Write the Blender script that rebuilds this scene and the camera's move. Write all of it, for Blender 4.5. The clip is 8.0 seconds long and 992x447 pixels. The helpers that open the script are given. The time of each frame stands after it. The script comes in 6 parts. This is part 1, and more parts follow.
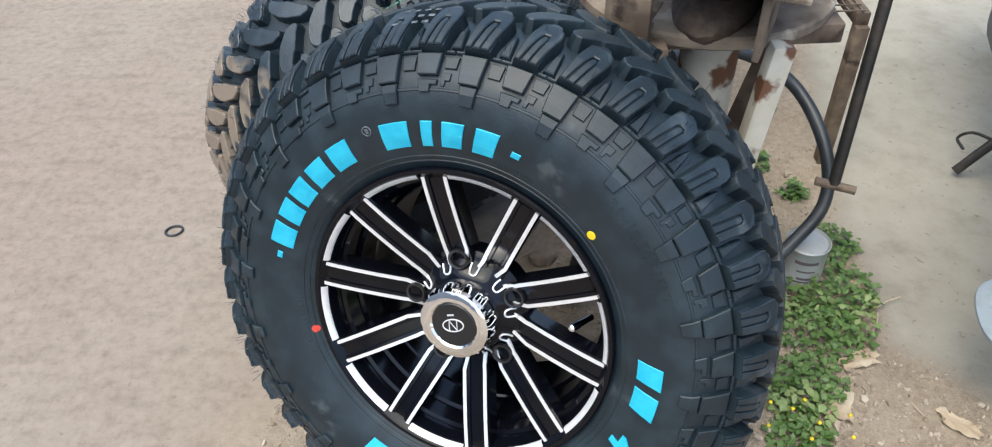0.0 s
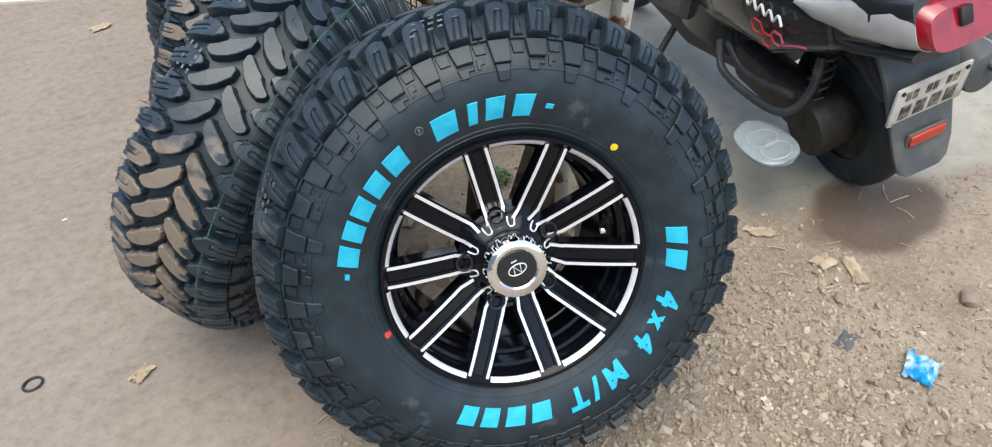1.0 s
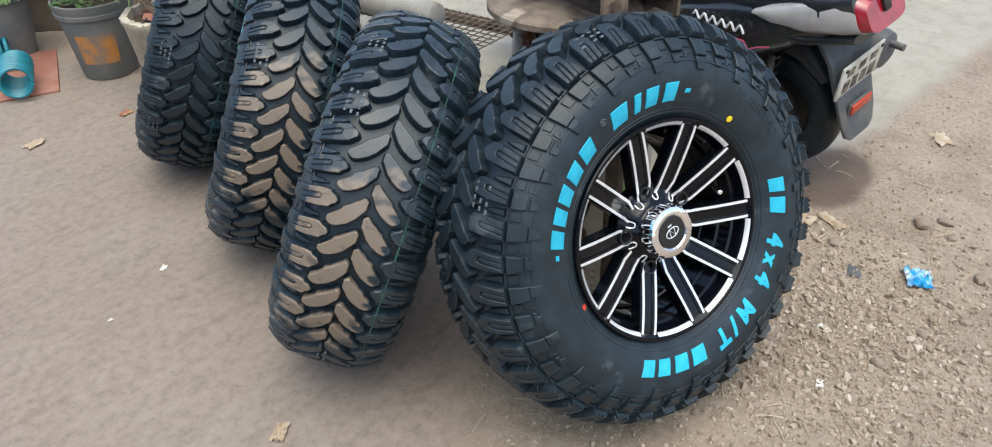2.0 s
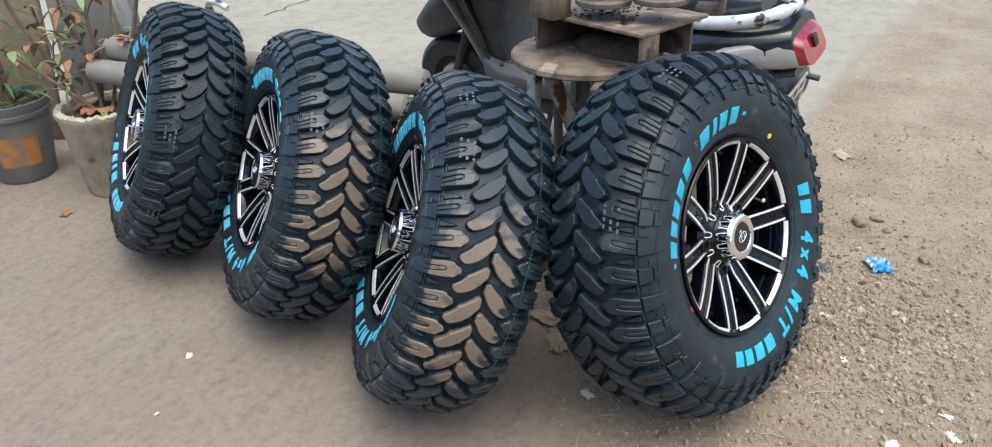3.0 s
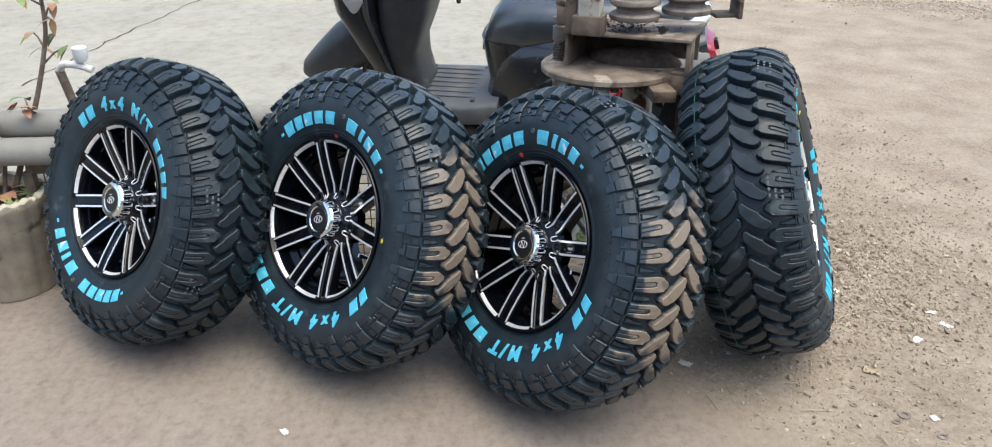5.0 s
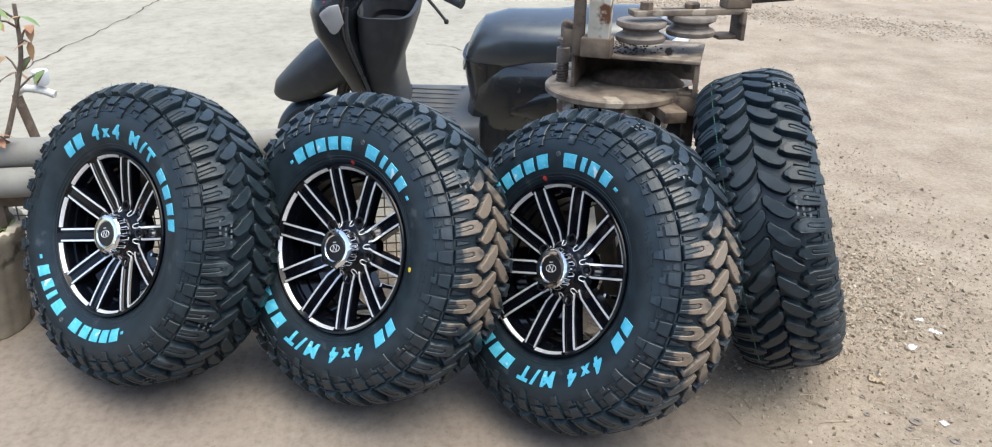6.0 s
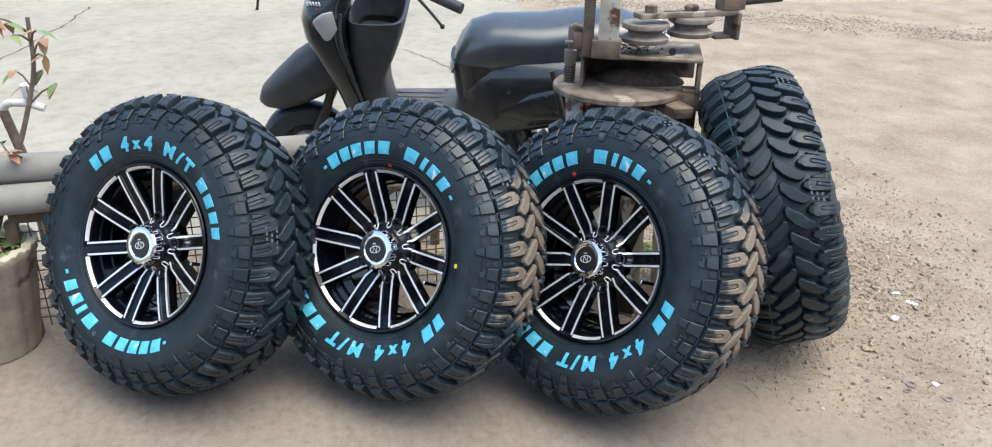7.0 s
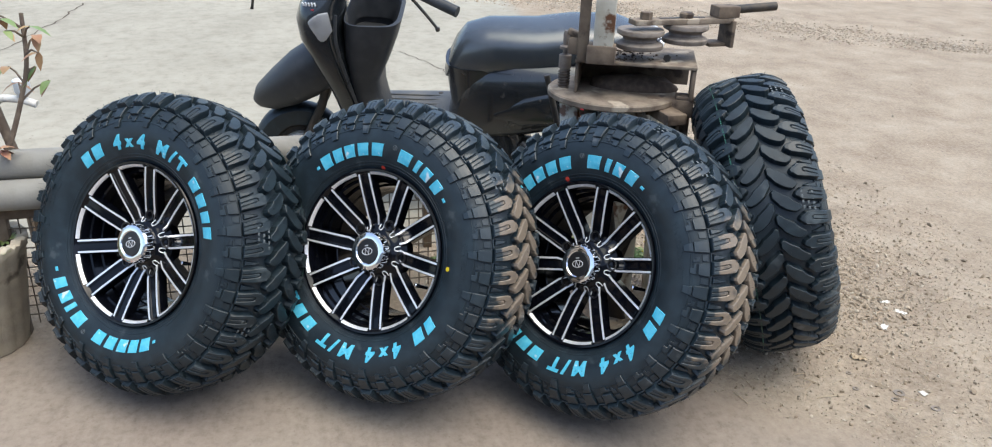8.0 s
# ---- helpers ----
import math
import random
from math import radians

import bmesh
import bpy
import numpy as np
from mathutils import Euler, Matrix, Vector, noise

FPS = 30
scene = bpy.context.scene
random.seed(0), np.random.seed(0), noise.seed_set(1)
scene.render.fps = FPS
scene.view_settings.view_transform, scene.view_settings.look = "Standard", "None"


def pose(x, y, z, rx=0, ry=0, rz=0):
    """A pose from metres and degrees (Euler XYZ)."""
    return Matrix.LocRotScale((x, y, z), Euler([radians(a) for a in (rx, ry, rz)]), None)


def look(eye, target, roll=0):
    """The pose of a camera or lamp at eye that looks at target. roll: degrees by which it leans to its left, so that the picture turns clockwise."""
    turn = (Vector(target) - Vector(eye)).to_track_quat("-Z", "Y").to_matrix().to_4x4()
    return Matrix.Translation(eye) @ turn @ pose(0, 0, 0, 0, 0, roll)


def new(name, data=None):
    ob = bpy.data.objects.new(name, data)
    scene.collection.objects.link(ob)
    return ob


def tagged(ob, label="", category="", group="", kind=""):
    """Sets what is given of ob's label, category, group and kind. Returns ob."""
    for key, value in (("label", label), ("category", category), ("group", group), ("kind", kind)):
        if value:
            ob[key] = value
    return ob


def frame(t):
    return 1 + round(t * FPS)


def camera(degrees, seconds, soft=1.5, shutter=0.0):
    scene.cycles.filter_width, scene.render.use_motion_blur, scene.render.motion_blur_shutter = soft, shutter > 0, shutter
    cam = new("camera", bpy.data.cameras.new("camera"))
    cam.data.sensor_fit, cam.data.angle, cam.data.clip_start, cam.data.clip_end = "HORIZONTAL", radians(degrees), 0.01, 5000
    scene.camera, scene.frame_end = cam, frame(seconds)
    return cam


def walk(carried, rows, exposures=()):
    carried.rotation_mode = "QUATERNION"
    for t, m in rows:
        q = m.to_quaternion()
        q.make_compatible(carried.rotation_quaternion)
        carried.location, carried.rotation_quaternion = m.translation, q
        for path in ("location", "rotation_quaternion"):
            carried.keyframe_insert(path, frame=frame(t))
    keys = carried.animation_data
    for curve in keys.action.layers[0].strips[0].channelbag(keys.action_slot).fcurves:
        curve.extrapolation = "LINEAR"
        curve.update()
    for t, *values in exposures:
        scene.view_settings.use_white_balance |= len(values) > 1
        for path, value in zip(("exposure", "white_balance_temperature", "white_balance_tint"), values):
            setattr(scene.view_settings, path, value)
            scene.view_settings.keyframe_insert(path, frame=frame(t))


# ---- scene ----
cam = camera(62.6, 8.0, soft=1.1)
PATH = [
    (0, (-0.035, 0.03, 1.218), (-0.049, 1.537, -0.097), -1.6),
    (0.5, (-0.318, 0.031, 1.23), (0.136, 1.454, -0.099), 0.5),
    (1, (-0.659, 0.002, 1.266), (0.256, 1.265, 0.014), -0.7),
    (1.5, (-0.952, 0.128, 1.25), (0.206, 1.293, 0.11), -1.2),
    (1.7, (-1.077, 0.172, 1.261), (0.151, 1.276, 0.133), -1.4),
    (2.8, (-1.595, 0.525, 1.273), (-0.014, 1.283, 0.311), -1.9),
    (3, (-1.648, 0.627, 1.275), (-0.02, 1.305, 0.333), -1.5),
    (3.5, (-1.833, 0.855, 1.271), (-0.101, 1.3, 0.375), -1.2),
    (4, (-1.925, 1.072, 1.26), (-0.158, 1.361, 0.367), 0.1),
    (4.2, (-1.915, 1.184, 1.255), (-0.139, 1.445, 0.373), 0.1),
    (5.3, (-1.928, 1.704, 1.266), (-0.131, 1.459, 0.422), 0.4),
    (5.5, (-1.926, 1.748, 1.273), (-0.133, 1.449, 0.44), 1.0),
    (6, (-1.867, 1.845, 1.27), (-0.069, 1.549, 0.446), 0.8),
    (6.5, (-1.862, 1.994, 1.273), (-0.072, 1.646, 0.451), 1.1),
    (7, (-1.897, 2.127, 1.294), (-0.138, 1.644, 0.474), 0.9),
    (7.5, (-1.905, 2.137, 1.299), (-0.148, 1.645, 0.481), 1.8),
    (8, (-1.897, 2.129, 1.296), (-0.14, 1.626, 0.483), 2.0),
]
walk(cam, [(t, look(eye, target, roll)) for t, eye, target, roll in PATH],
     [(0.0, 1.38), (1.0, 1.24), (1.5, 1.2), (3.0, 1.12), (4.0, 1.12), (5.5, 1.4), (7.5, 1.42), (8.0, 1.26)])

# ---- light ----
SUN_EL, SUN_AZ = 70.0, -135.0
world = bpy.data.worlds.new("sky")
scene.world = world
world.use_nodes = True
wn = world.node_tree
wn.nodes.clear()
sky = wn.nodes.new("ShaderNodeTexSky")
sky.sky_type, sky.sun_disc = "NISHITA", False
sky.sun_elevation, sky.sun_rotation = radians(SUN_EL), radians(SUN_AZ)
sky.air_density, sky.dust_density, sky.ozone_density = 1.0, 2.6, 1.0
bg = wn.nodes.new("ShaderNodeBackground")
bg.inputs["Strength"].default_value = 0.15
wo = wn.nodes.new("ShaderNodeOutputWorld")
wn.links.new(sky.outputs[0], bg.inputs[0])
wn.links.new(bg.outputs[0], wo.inputs[0])
sun_data = bpy.data.lights.new("sun", "SUN")
sun_data.energy, sun_data.angle, sun_data.color = 1.1, radians(70), (0.92, 0.96, 0.76)
sun = new("sun", sun_data)
towards_sun = Vector((math.cos(radians(SUN_EL)) * math.sin(radians(SUN_AZ)), math.cos(radians(SUN_EL)) * math.cos(radians(SUN_AZ)), math.sin(radians(SUN_EL))))
sun.matrix_world = look(tuple(towards_sun * 9.0), (0.0, 0.0, 0.0))


# ---- materials ----
def mat(name, base, rough=0.6, metal=0.0, second=None, scale=20.0, amount=0.5, bump=0.0, bump_scale=200.0, coat=0.0, third=None, third_scale=6.0, third_amount=0.4, spec=0.5, rough_var=0.1):
    """A surface with a base colour, a second colour in patches, wear in a third one and fine relief."""
    m = bpy.data.materials.new(name)
    m.use_nodes = True
    t = m.node_tree
    b = t.nodes["Principled BSDF"]
    co = t.nodes.new("ShaderNodeTexCoord")
    b.inputs["Metallic"].default_value = metal
    b.inputs["Coat Weight"].default_value = coat
    b.inputs["Specular IOR Level"].default_value = spec

    def noise_tex(sc, detail=6.0):
        n = t.nodes.new("ShaderNodeTexNoise")
        n.inputs["Scale"].default_value, n.inputs["Detail"].default_value = sc, detail
        t.links.new(co.outputs["Object"], n.inputs["Vector"])
        return n

    def ramp(src, lo, hi):
        r = t.nodes.new("ShaderNodeMapRange")
        r.inputs[1].default_value, r.inputs[2].default_value = lo, hi
        t.links.new(src, r.inputs[0])
        return r.outputs[0]

    def mix(a, bcol, fac):
        x = t.nodes.new("ShaderNodeMix")
        x.data_type = "RGBA"
        if isinstance(a, tuple):
            x.inputs[6].default_value = (*a, 1)
        else:
            t.links.new(a, x.inputs[6])
        x.inputs[7].default_value = (*bcol, 1)
        t.links.new(fac, x.inputs[0])
        return x.outputs[2]

    n1 = noise_tex(scale)
    colour = mix(base, second if second else tuple(min(1, c * 0.75) for c in base), ramp(n1.outputs[0], 0.62 - 0.35 * amount, 0.9 - 0.35 * amount))
    if third:
        n2 = noise_tex(third_scale, 9.0)
        colour = mix(colour, third, ramp(n2.outputs[0], 0.72 - 0.4 * third_amount, 0.78 - 0.4 * third_amount))
    t.links.new(colour, b.inputs["Base Color"])
    r = t.nodes.new("ShaderNodeMapRange")
    r.inputs[3].default_value, r.inputs[4].default_value = max(0.02, rough - rough_var), min(1, rough + rough_var)
    t.links.new(n1.outputs[0], r.inputs[0])
    t.links.new(r.outputs[0], b.inputs["Roughness"])
    if bump:
        n3 = noise_tex(bump_scale, 4.0)
        bp = t.nodes.new("ShaderNodeBump")
        bp.inputs["Strength"].default_value, bp.inputs["Distance"].default_value = bump, 0.002
        t.links.new(n3.outputs[0], bp.inputs["Height"])
        t.links.new(bp.outputs[0], b.inputs["Normal"])
    return m


RUBBER = mat("tyre_rubber", (0.009, 0.0165, 0.022), 0.44, second=(0.017, 0.03, 0.039), scale=30, bump=0.15, bump_scale=350, third=(0.045, 0.058, 0.065), third_scale=14, third_amount=0.22, spec=0.45)
GLOSS_BLACK = mat("gloss_black_paint", (0.003, 0.0035, 0.006), 0.09, scale=8, rough_var=0.03, spec=0.28)
MACHINED = mat("machined_aluminium", (0.9, 0.9, 0.91), 0.36, metal=0.55, second=(0.82, 0.82, 0.84), scale=90, bump=0.05, bump_scale=600)
CHROME = mat("chrome", (0.92, 0.92, 0.93), 0.05, metal=1.0, scale=10, rough_var=0.02)
CAP_BLACK = mat("cap_black", (0.012, 0.012, 0.013), 0.32, scale=50)
CYAN = mat("turquoise_lettering", (0.006, 0.36, 0.54), 0.45, second=(0.02, 0.44, 0.6), scale=60, amount=0.8, third=(0.2, 0.66, 0.78), third_scale=45, third_amount=0.08)
# same lettering with the sky's reflection mixed into its colour
CYAN_SKYLIT = mat("skylit_turquoise_lettering", (0.05, 0.46, 0.65), 0.5, second=(0.12, 0.55, 0.72), scale=60, amount=0.8, third=(0.6, 0.72, 0.77), third_scale=40, third_amount=0.22)
YELLOW = mat("yellow_paint_dot", (0.85, 0.62, 0.02), 0.5)
RED_DOT = mat("red_paint_dot", (0.6, 0.05, 0.03), 0.5)
GREEN_LINE = mat("green_tread_line", (0.03, 0.2, 0.12), 0.6, second=(0.022, 0.03, 0.03), scale=35, amount=0.9)
CHALK = mat("white_chalk_mark", (0.15, 0.17, 0.18), 0.8, second=(0.05, 0.062, 0.07), scale=160, amount=0.8)
SCOOTER_BLACK = mat("scooter_black_paint", (0.013, 0.0155, 0.018), 0.24, second=(0.02, 0.022, 0.024), scale=12, coat=0.5, third=(0.06, 0.055, 0.05), third_scale=25, third_amount=0.14)
BLACK_PLASTIC = mat("grained_black_plastic", (0.022, 0.024, 0.027), 0.5, second=(0.04, 0.04, 0.042), scale=18, bump=0.2, bump_scale=500, third=(0.1, 0.092, 0.082), third_scale=10, third_amount=0.18)
FLOOR_PLASTIC = mat("dusty_floorboard_plastic", (0.075, 0.08, 0.086), 0.55, second=(0.13, 0.125, 0.115), scale=9, bump=0.15, bump_scale=300)
# black vinyl, base colour raised to stand in for reflected sky
SEAT_VINYL = mat("sky_lifted_black_seat_vinyl", (0.034, 0.041, 0.048), 0.24, second=(0.052, 0.059, 0.065), scale=7, bump=0.1, bump_scale=700, spec=1.0)
GREY_PLASTIC = mat("grey_flap_plastic", (0.075, 0.08, 0.085), 0.6, second=(0.13, 0.125, 0.115), scale=16)
SILVER_PLASTIC = mat("worn_silver_paint", (0.55, 0.56, 0.57), 0.4, second=(0.7, 0.7, 0.7), scale=40, third=(0.02, 0.02, 0.022), third_scale=22, third_amount=0.42)
CLEAR_LENS = mat("clear_lamp_lens", (0.36, 0.35, 0.34), 0.1, second=(0.22, 0.21, 0.21), scale=9, amount=0.5, coat=0.8)
RED_LENS = mat("red_lamp_lens", (0.3, 0.01, 0.022), 0.15, second=(0.18, 0.006, 0.014), scale=25, coat=0.8)
REFLECTOR = mat("orange_red_reflector", (0.5, 0.05, 0.02), 0.25, second=(0.3, 0.03, 0.015), scale=200)
PLATE_WHITE = mat("dirty_white_plate", (0.6, 0.58, 0.52), 0.5, second=(0.42, 0.37, 0.29), scale=18, amount=0.6)
PLATE_INK = mat("worn_plate_ink", (0.03, 0.03, 0.03), 0.6, second=(0.3, 0.27, 0.2), scale=60, amount=0.6)
DECAL_WHITE = mat("white_decal", (0.75, 0.75, 0.76), 0.4)
DECAL_RED = mat("red_violet_decal", (0.45, 0.025, 0.03), 0.4, second=(0.25, 0.16, 0.4), scale=6, amount=0.35)
GREY_ALLOY = mat("dull_grey_alloy", (0.45, 0.46, 0.47), 0.45, metal=0.6, second=(0.3, 0.3, 0.3), scale=25)
FOOT_ALLOY = mat("dull_foot_plate_alloy", (0.3, 0.345, 0.36), 0.5, metal=0.3, second=(0.24, 0.27, 0.28), scale=25, bump=0.1)
SILVER_EDGE = mat("rubbed_alloy_edge", (0.45, 0.47, 0.46), 0.45, metal=0.3)
DARK_METAL = mat("oily_dark_metal", (0.03, 0.028, 0.026), 0.55, metal=0.4, second=(0.07, 0.055, 0.042), scale=30, bump=0.2, bump_scale=150)
RUST = mat("dusty_rusted_steel", (0.1, 0.07, 0.05), 0.75, metal=0.15, second=(0.2, 0.15, 0.105), scale=22, amount=0.7, bump=0.4, bump_scale=140, third=(0.045, 0.03, 0.022), third_scale=13, third_amount=0.35)
DUSTY_STEEL = mat("dust_covered_steel", (0.21, 0.165, 0.122), 0.8, second=(0.1, 0.073, 0.053), scale=24, amount=0.6, bump=0.5, bump_scale=160, third=(0.34, 0.285, 0.22), third_scale=13, third_amount=0.36)
CREAM = mat("chipped_cream_paint", (0.55, 0.51, 0.42), 0.55, second=(0.42, 0.37, 0.28), scale=18, third=(0.13, 0.055, 0.025), third_scale=16, third_amount=0.46, bump=0.3, bump_scale=90)
WORN_STEEL = mat("worn_pulley_steel", (0.22, 0.185, 0.155), 0.65, metal=0.3, second=(0.13, 0.1, 0.08), scale=35, bump=0.15)
HOSE_RUBBER = mat("black_hose_rubber", (0.02, 0.024, 0.028), 0.38, second=(0.04, 0.044, 0.046), scale=20)
CONCRETE_PIPE = mat("grey_cement_pipe", (0.26, 0.25, 0.225), 0.85, second=(0.19, 0.175, 0.15), scale=9, amount=0.6, bump=0.4, bump_scale=120, third=(0.12, 0.095, 0.075), third_scale=5, third_amount=0.3)
POT_CEMENT = mat("weathered_cement_pot", (0.45, 0.4, 0.315), 0.9, second=(0.29, 0.26, 0.21), scale=14, amount=0.6, bump=0.6, bump_scale=90, third=(0.13, 0.11, 0.085), third_scale=8, third_amount=0.26)
SOIL = mat("dark_potting_soil", (0.06, 0.04, 0.028), 0.95, second=(0.11, 0.08, 0.055), scale=60, bump=0.8, bump_scale=120)
BOARD_GREY = mat("grimy_grey_board", (0.105, 0.11, 0.105), 0.85, second=(0.17, 0.155, 0.125), scale=7, amount=0.6, bump=0.4, bump_scale=70, third=(0.06, 0.045, 0.035), third_scale=5, third_amount=0.4)
BOARD_TAN = mat("stained_tan_board", (0.19, 0.15, 0.105), 0.85, second=(0.11, 0.085, 0.06), scale=8, amount=0.6, bump=0.4, bump_scale=70)
BARK = mat("brown_twig_bark", (0.13, 0.095, 0.07), 0.85, second=(0.22, 0.17, 0.125), scale=40, bump=0.5, bump_scale=120)
LEAF = mat("green_leaf", (0.06, 0.12, 0.022), 0.5, second=(0.1, 0.17, 0.04), scale=25, amount=0.6)
LEAF_PALE = mat("pale_green_leaf", (0.15, 0.22, 0.07), 0.5, second=(0.23, 0.26, 0.1), scale=20)
LEAF_DRY = mat("reddish_dry_leaf", (0.3, 0.12, 0.08), 0.65, second=(0.36, 0.24, 0.11), scale=14, amount=0.7)
LEAF_LITTER = mat("dry_tan_leaf", (0.36, 0.28, 0.19), 0.8, second=(0.5, 0.43, 0.33), scale=20)
WIRE = mat("rusty_wire_mesh", (0.16, 0.13, 0.1), 0.7, metal=0.4, second=(0.09, 0.06, 0.04), scale=30)
TIN = mat("grey_white_tin", (0.42, 0.43, 0.42), 0.45, metal=0.3, second=(0.3, 0.29, 0.27), scale=20, third=(0.2, 0.13, 0.08), third_scale=14, third_amount=0.15)
TIN_INK = mat("faded_tin_print", (0.12, 0.09, 0.1), 0.6)
BUCKET_GREY = mat("grey_plastic_bucket", (0.13, 0.135, 0.13), 0.6, second=(0.19, 0.18, 0.16), scale=10)
BUCKET_LABEL = mat("orange_bucket_label", (0.48, 0.2, 0.04), 0.6, second=(0.22, 0.16, 0.12), scale=20, amount=0.7)
SPRING_TEAL = mat("teal_spring_paint", (0.01, 0.17, 0.22), 0.35, second=(0.015, 0.23, 0.28), scale=20, coat=0.3)
TILE_RED = mat("red_oxide_floor", (0.3, 0.12, 0.085), 0.7, second=(0.36, 0.2, 0.15), scale=8, bump=0.2)
TILE_WHITE = mat("off_white_tile", (0.55, 0.52, 0.47), 0.6, second=(0.45, 0.41, 0.36), scale=9)
WRAP_BLUE = mat("blue_wrapper_foil", (0.008, 0.27, 0.55), 0.25, second=(0.7, 0.78, 0.82), scale=30, amount=0.5)
WRAP_COLOUR = mat("orange_green_wrapper", (0.6, 0.2, 0.03), 0.35, second=(0.1, 0.35, 0.08), scale=40, amount=0.7)
PAPER = mat("white_paper_scrap", (0.68, 0.66, 0.62), 0.8, second=(0.5, 0.47, 0.42), scale=60)
STONE = mat("brown_stone", (0.24, 0.19, 0.145), 0.9, second=(0.16, 0.115, 0.085), scale=40, bump=0.5)
# cool grey for the added western wall, which tints the bounced light
WALL_PAINT = mat("cool_grey_unseen_wall", (0.34, 0.36, 0.38), 0.9, second=(0.24, 0.26, 0.28), scale=3, amount=0.6, bump=0.3, bump_scale=40, third=(0.22, 0.2, 0.17), third_scale=4, third_amount=0.3)
WHITE_PLASTIC = mat("white_plastic_cup", (0.7, 0.72, 0.72), 0.4)


def rubber_dusty():
    """Tread rubber with dried mud on the tops of the blocks, in patches round the wheel."""
    m = mat("tread_rubber", (0.01, 0.019, 0.026), 0.38, second=(0.02, 0.034, 0.045), scale=30, bump=0.25, bump_scale=250, third=(0.06, 0.068, 0.072), third_scale=16, third_amount=0.22, spec=0.6)
    t = m.node_tree
    b = t.nodes["Principled BSDF"]
    src = b.inputs["Base Color"].links[0].from_socket
    at = t.nodes.new("ShaderNodeAttribute")
    at.attribute_name = "mud"
    co = t.nodes.new("ShaderNodeTexCoord")
    n = t.nodes.new("ShaderNodeTexNoise")
    n.inputs["Scale"].default_value, n.inputs["Detail"].default_value = 26, 8
    t.links.new(co.outputs["Object"], n.inputs["Vector"])
    ad = t.nodes.new("ShaderNodeMath")
    ad.operation = "MULTIPLY_ADD"
    ad.inputs[1].default_value, ad.inputs[2].default_value = 1.7, -0.85
    t.links.new(n.outputs[0], ad.inputs[0])
    ad2 = t.nodes.new("ShaderNodeMath")
    t.links.new(at.outputs["Fac"], ad2.inputs[0])
    t.links.new(ad.outputs[0], ad2.inputs[1])
    r = t.nodes.new("ShaderNodeMapRange")
    r.inputs[1].default_value, r.inputs[2].default_value, r.inputs[4].default_value = 0.5, 0.8, 0.68
    t.links.new(ad2.outputs[0], r.inputs[0])
    x = t.nodes.new("ShaderNodeMix")
    x.data_type = "RGBA"
    x.inputs[7].default_value = (0.26, 0.2, 0.145, 1)
    t.links.new(r.outputs[0], x.inputs[0])
    t.links.new(src, x.inputs[6])
    t.links.new(x.outputs[2], b.inputs["Base Color"])
    return m


TREAD = rubber_dusty()


# ---- mesh helpers ----
def mesh_of(bm, material, smooth=None):
    me = bpy.data.meshes.new("mesh")
    bmesh.ops.recalc_face_normals(bm, faces=bm.faces)
    bm.to_mesh(me)
    bm.free()
    me.materials.append(material)
    if smooth is not None:
        for p in me.polygons:
            p.use_smooth = True
        me.set_sharp_from_angle(angle=radians(smooth))
    return me


def part(name, bm, material, parent=None, label="", smooth=35):
    me = bm if isinstance(bm, bpy.types.Mesh) else mesh_of(bm, material, smooth)
    ob = new(name, me)
    if parent:
        ob.parent = parent
    if label:
        ob["label"] = label
    return ob


def thing(name, m, label, category, group="", kind=""):
    ob = new(name)
    ob.matrix_world = m
    return tagged(ob, label, category, group, kind)


def solo(name, bm, material, label, category, m=None, group="", kind="", smooth=35):
    ob = part(name, bm, material, None, "", smooth)
    if m is not None:
        ob.matrix_world = m
    return tagged(ob, label, category, group, kind)


def add_box(bm, sx, sy, sz, m=None, bevel=0.0):
    r = bmesh.ops.create_cube(bm, size=1.0, matrix=(m or Matrix()) @ Matrix.Diagonal((sx, sy, sz, 1)))
    if bevel:
        es = list({e for v in r["verts"] for e in v.link_edges})
        bmesh.ops.bevel(bm, geom=es, offset=bevel, segments=2, affect="EDGES", profile=0.5)
    return bm


def box(sx, sy, sz, m=None, bevel=0.0):
    return add_box(bmesh.new(), sx, sy, sz, m, bevel)


def add_lathe(bm, profile, seg=48, m=None, wave=None, closed=False):
    """Turns (r, z) points round z; wave(angle) scales r."""
    rings = []
    for r, z in profile:
        ring = []
        for i in range(seg):
            a = 2 * math.pi * i / seg
            k = r * (wave(a) if wave else 1)
            v = Vector((k * math.cos(a), k * math.sin(a), z))
            ring.append(bm.verts.new(m @ v if m else v))
        rings.append(ring)
    pairs = list(zip(rings, rings[1:]))
    if closed:
        pairs.append((rings[-1], rings[0]))
    for p, q in pairs:
        for i in range(seg):
            bm.faces.new((p[i], p[(i + 1) % seg], q[(i + 1) % seg], q[i]))
    return bm


def lathe(profile, seg=48, m=None, wave=None, closed=False):
    return add_lathe(bmesh.new(), profile, seg, m, wave, closed)


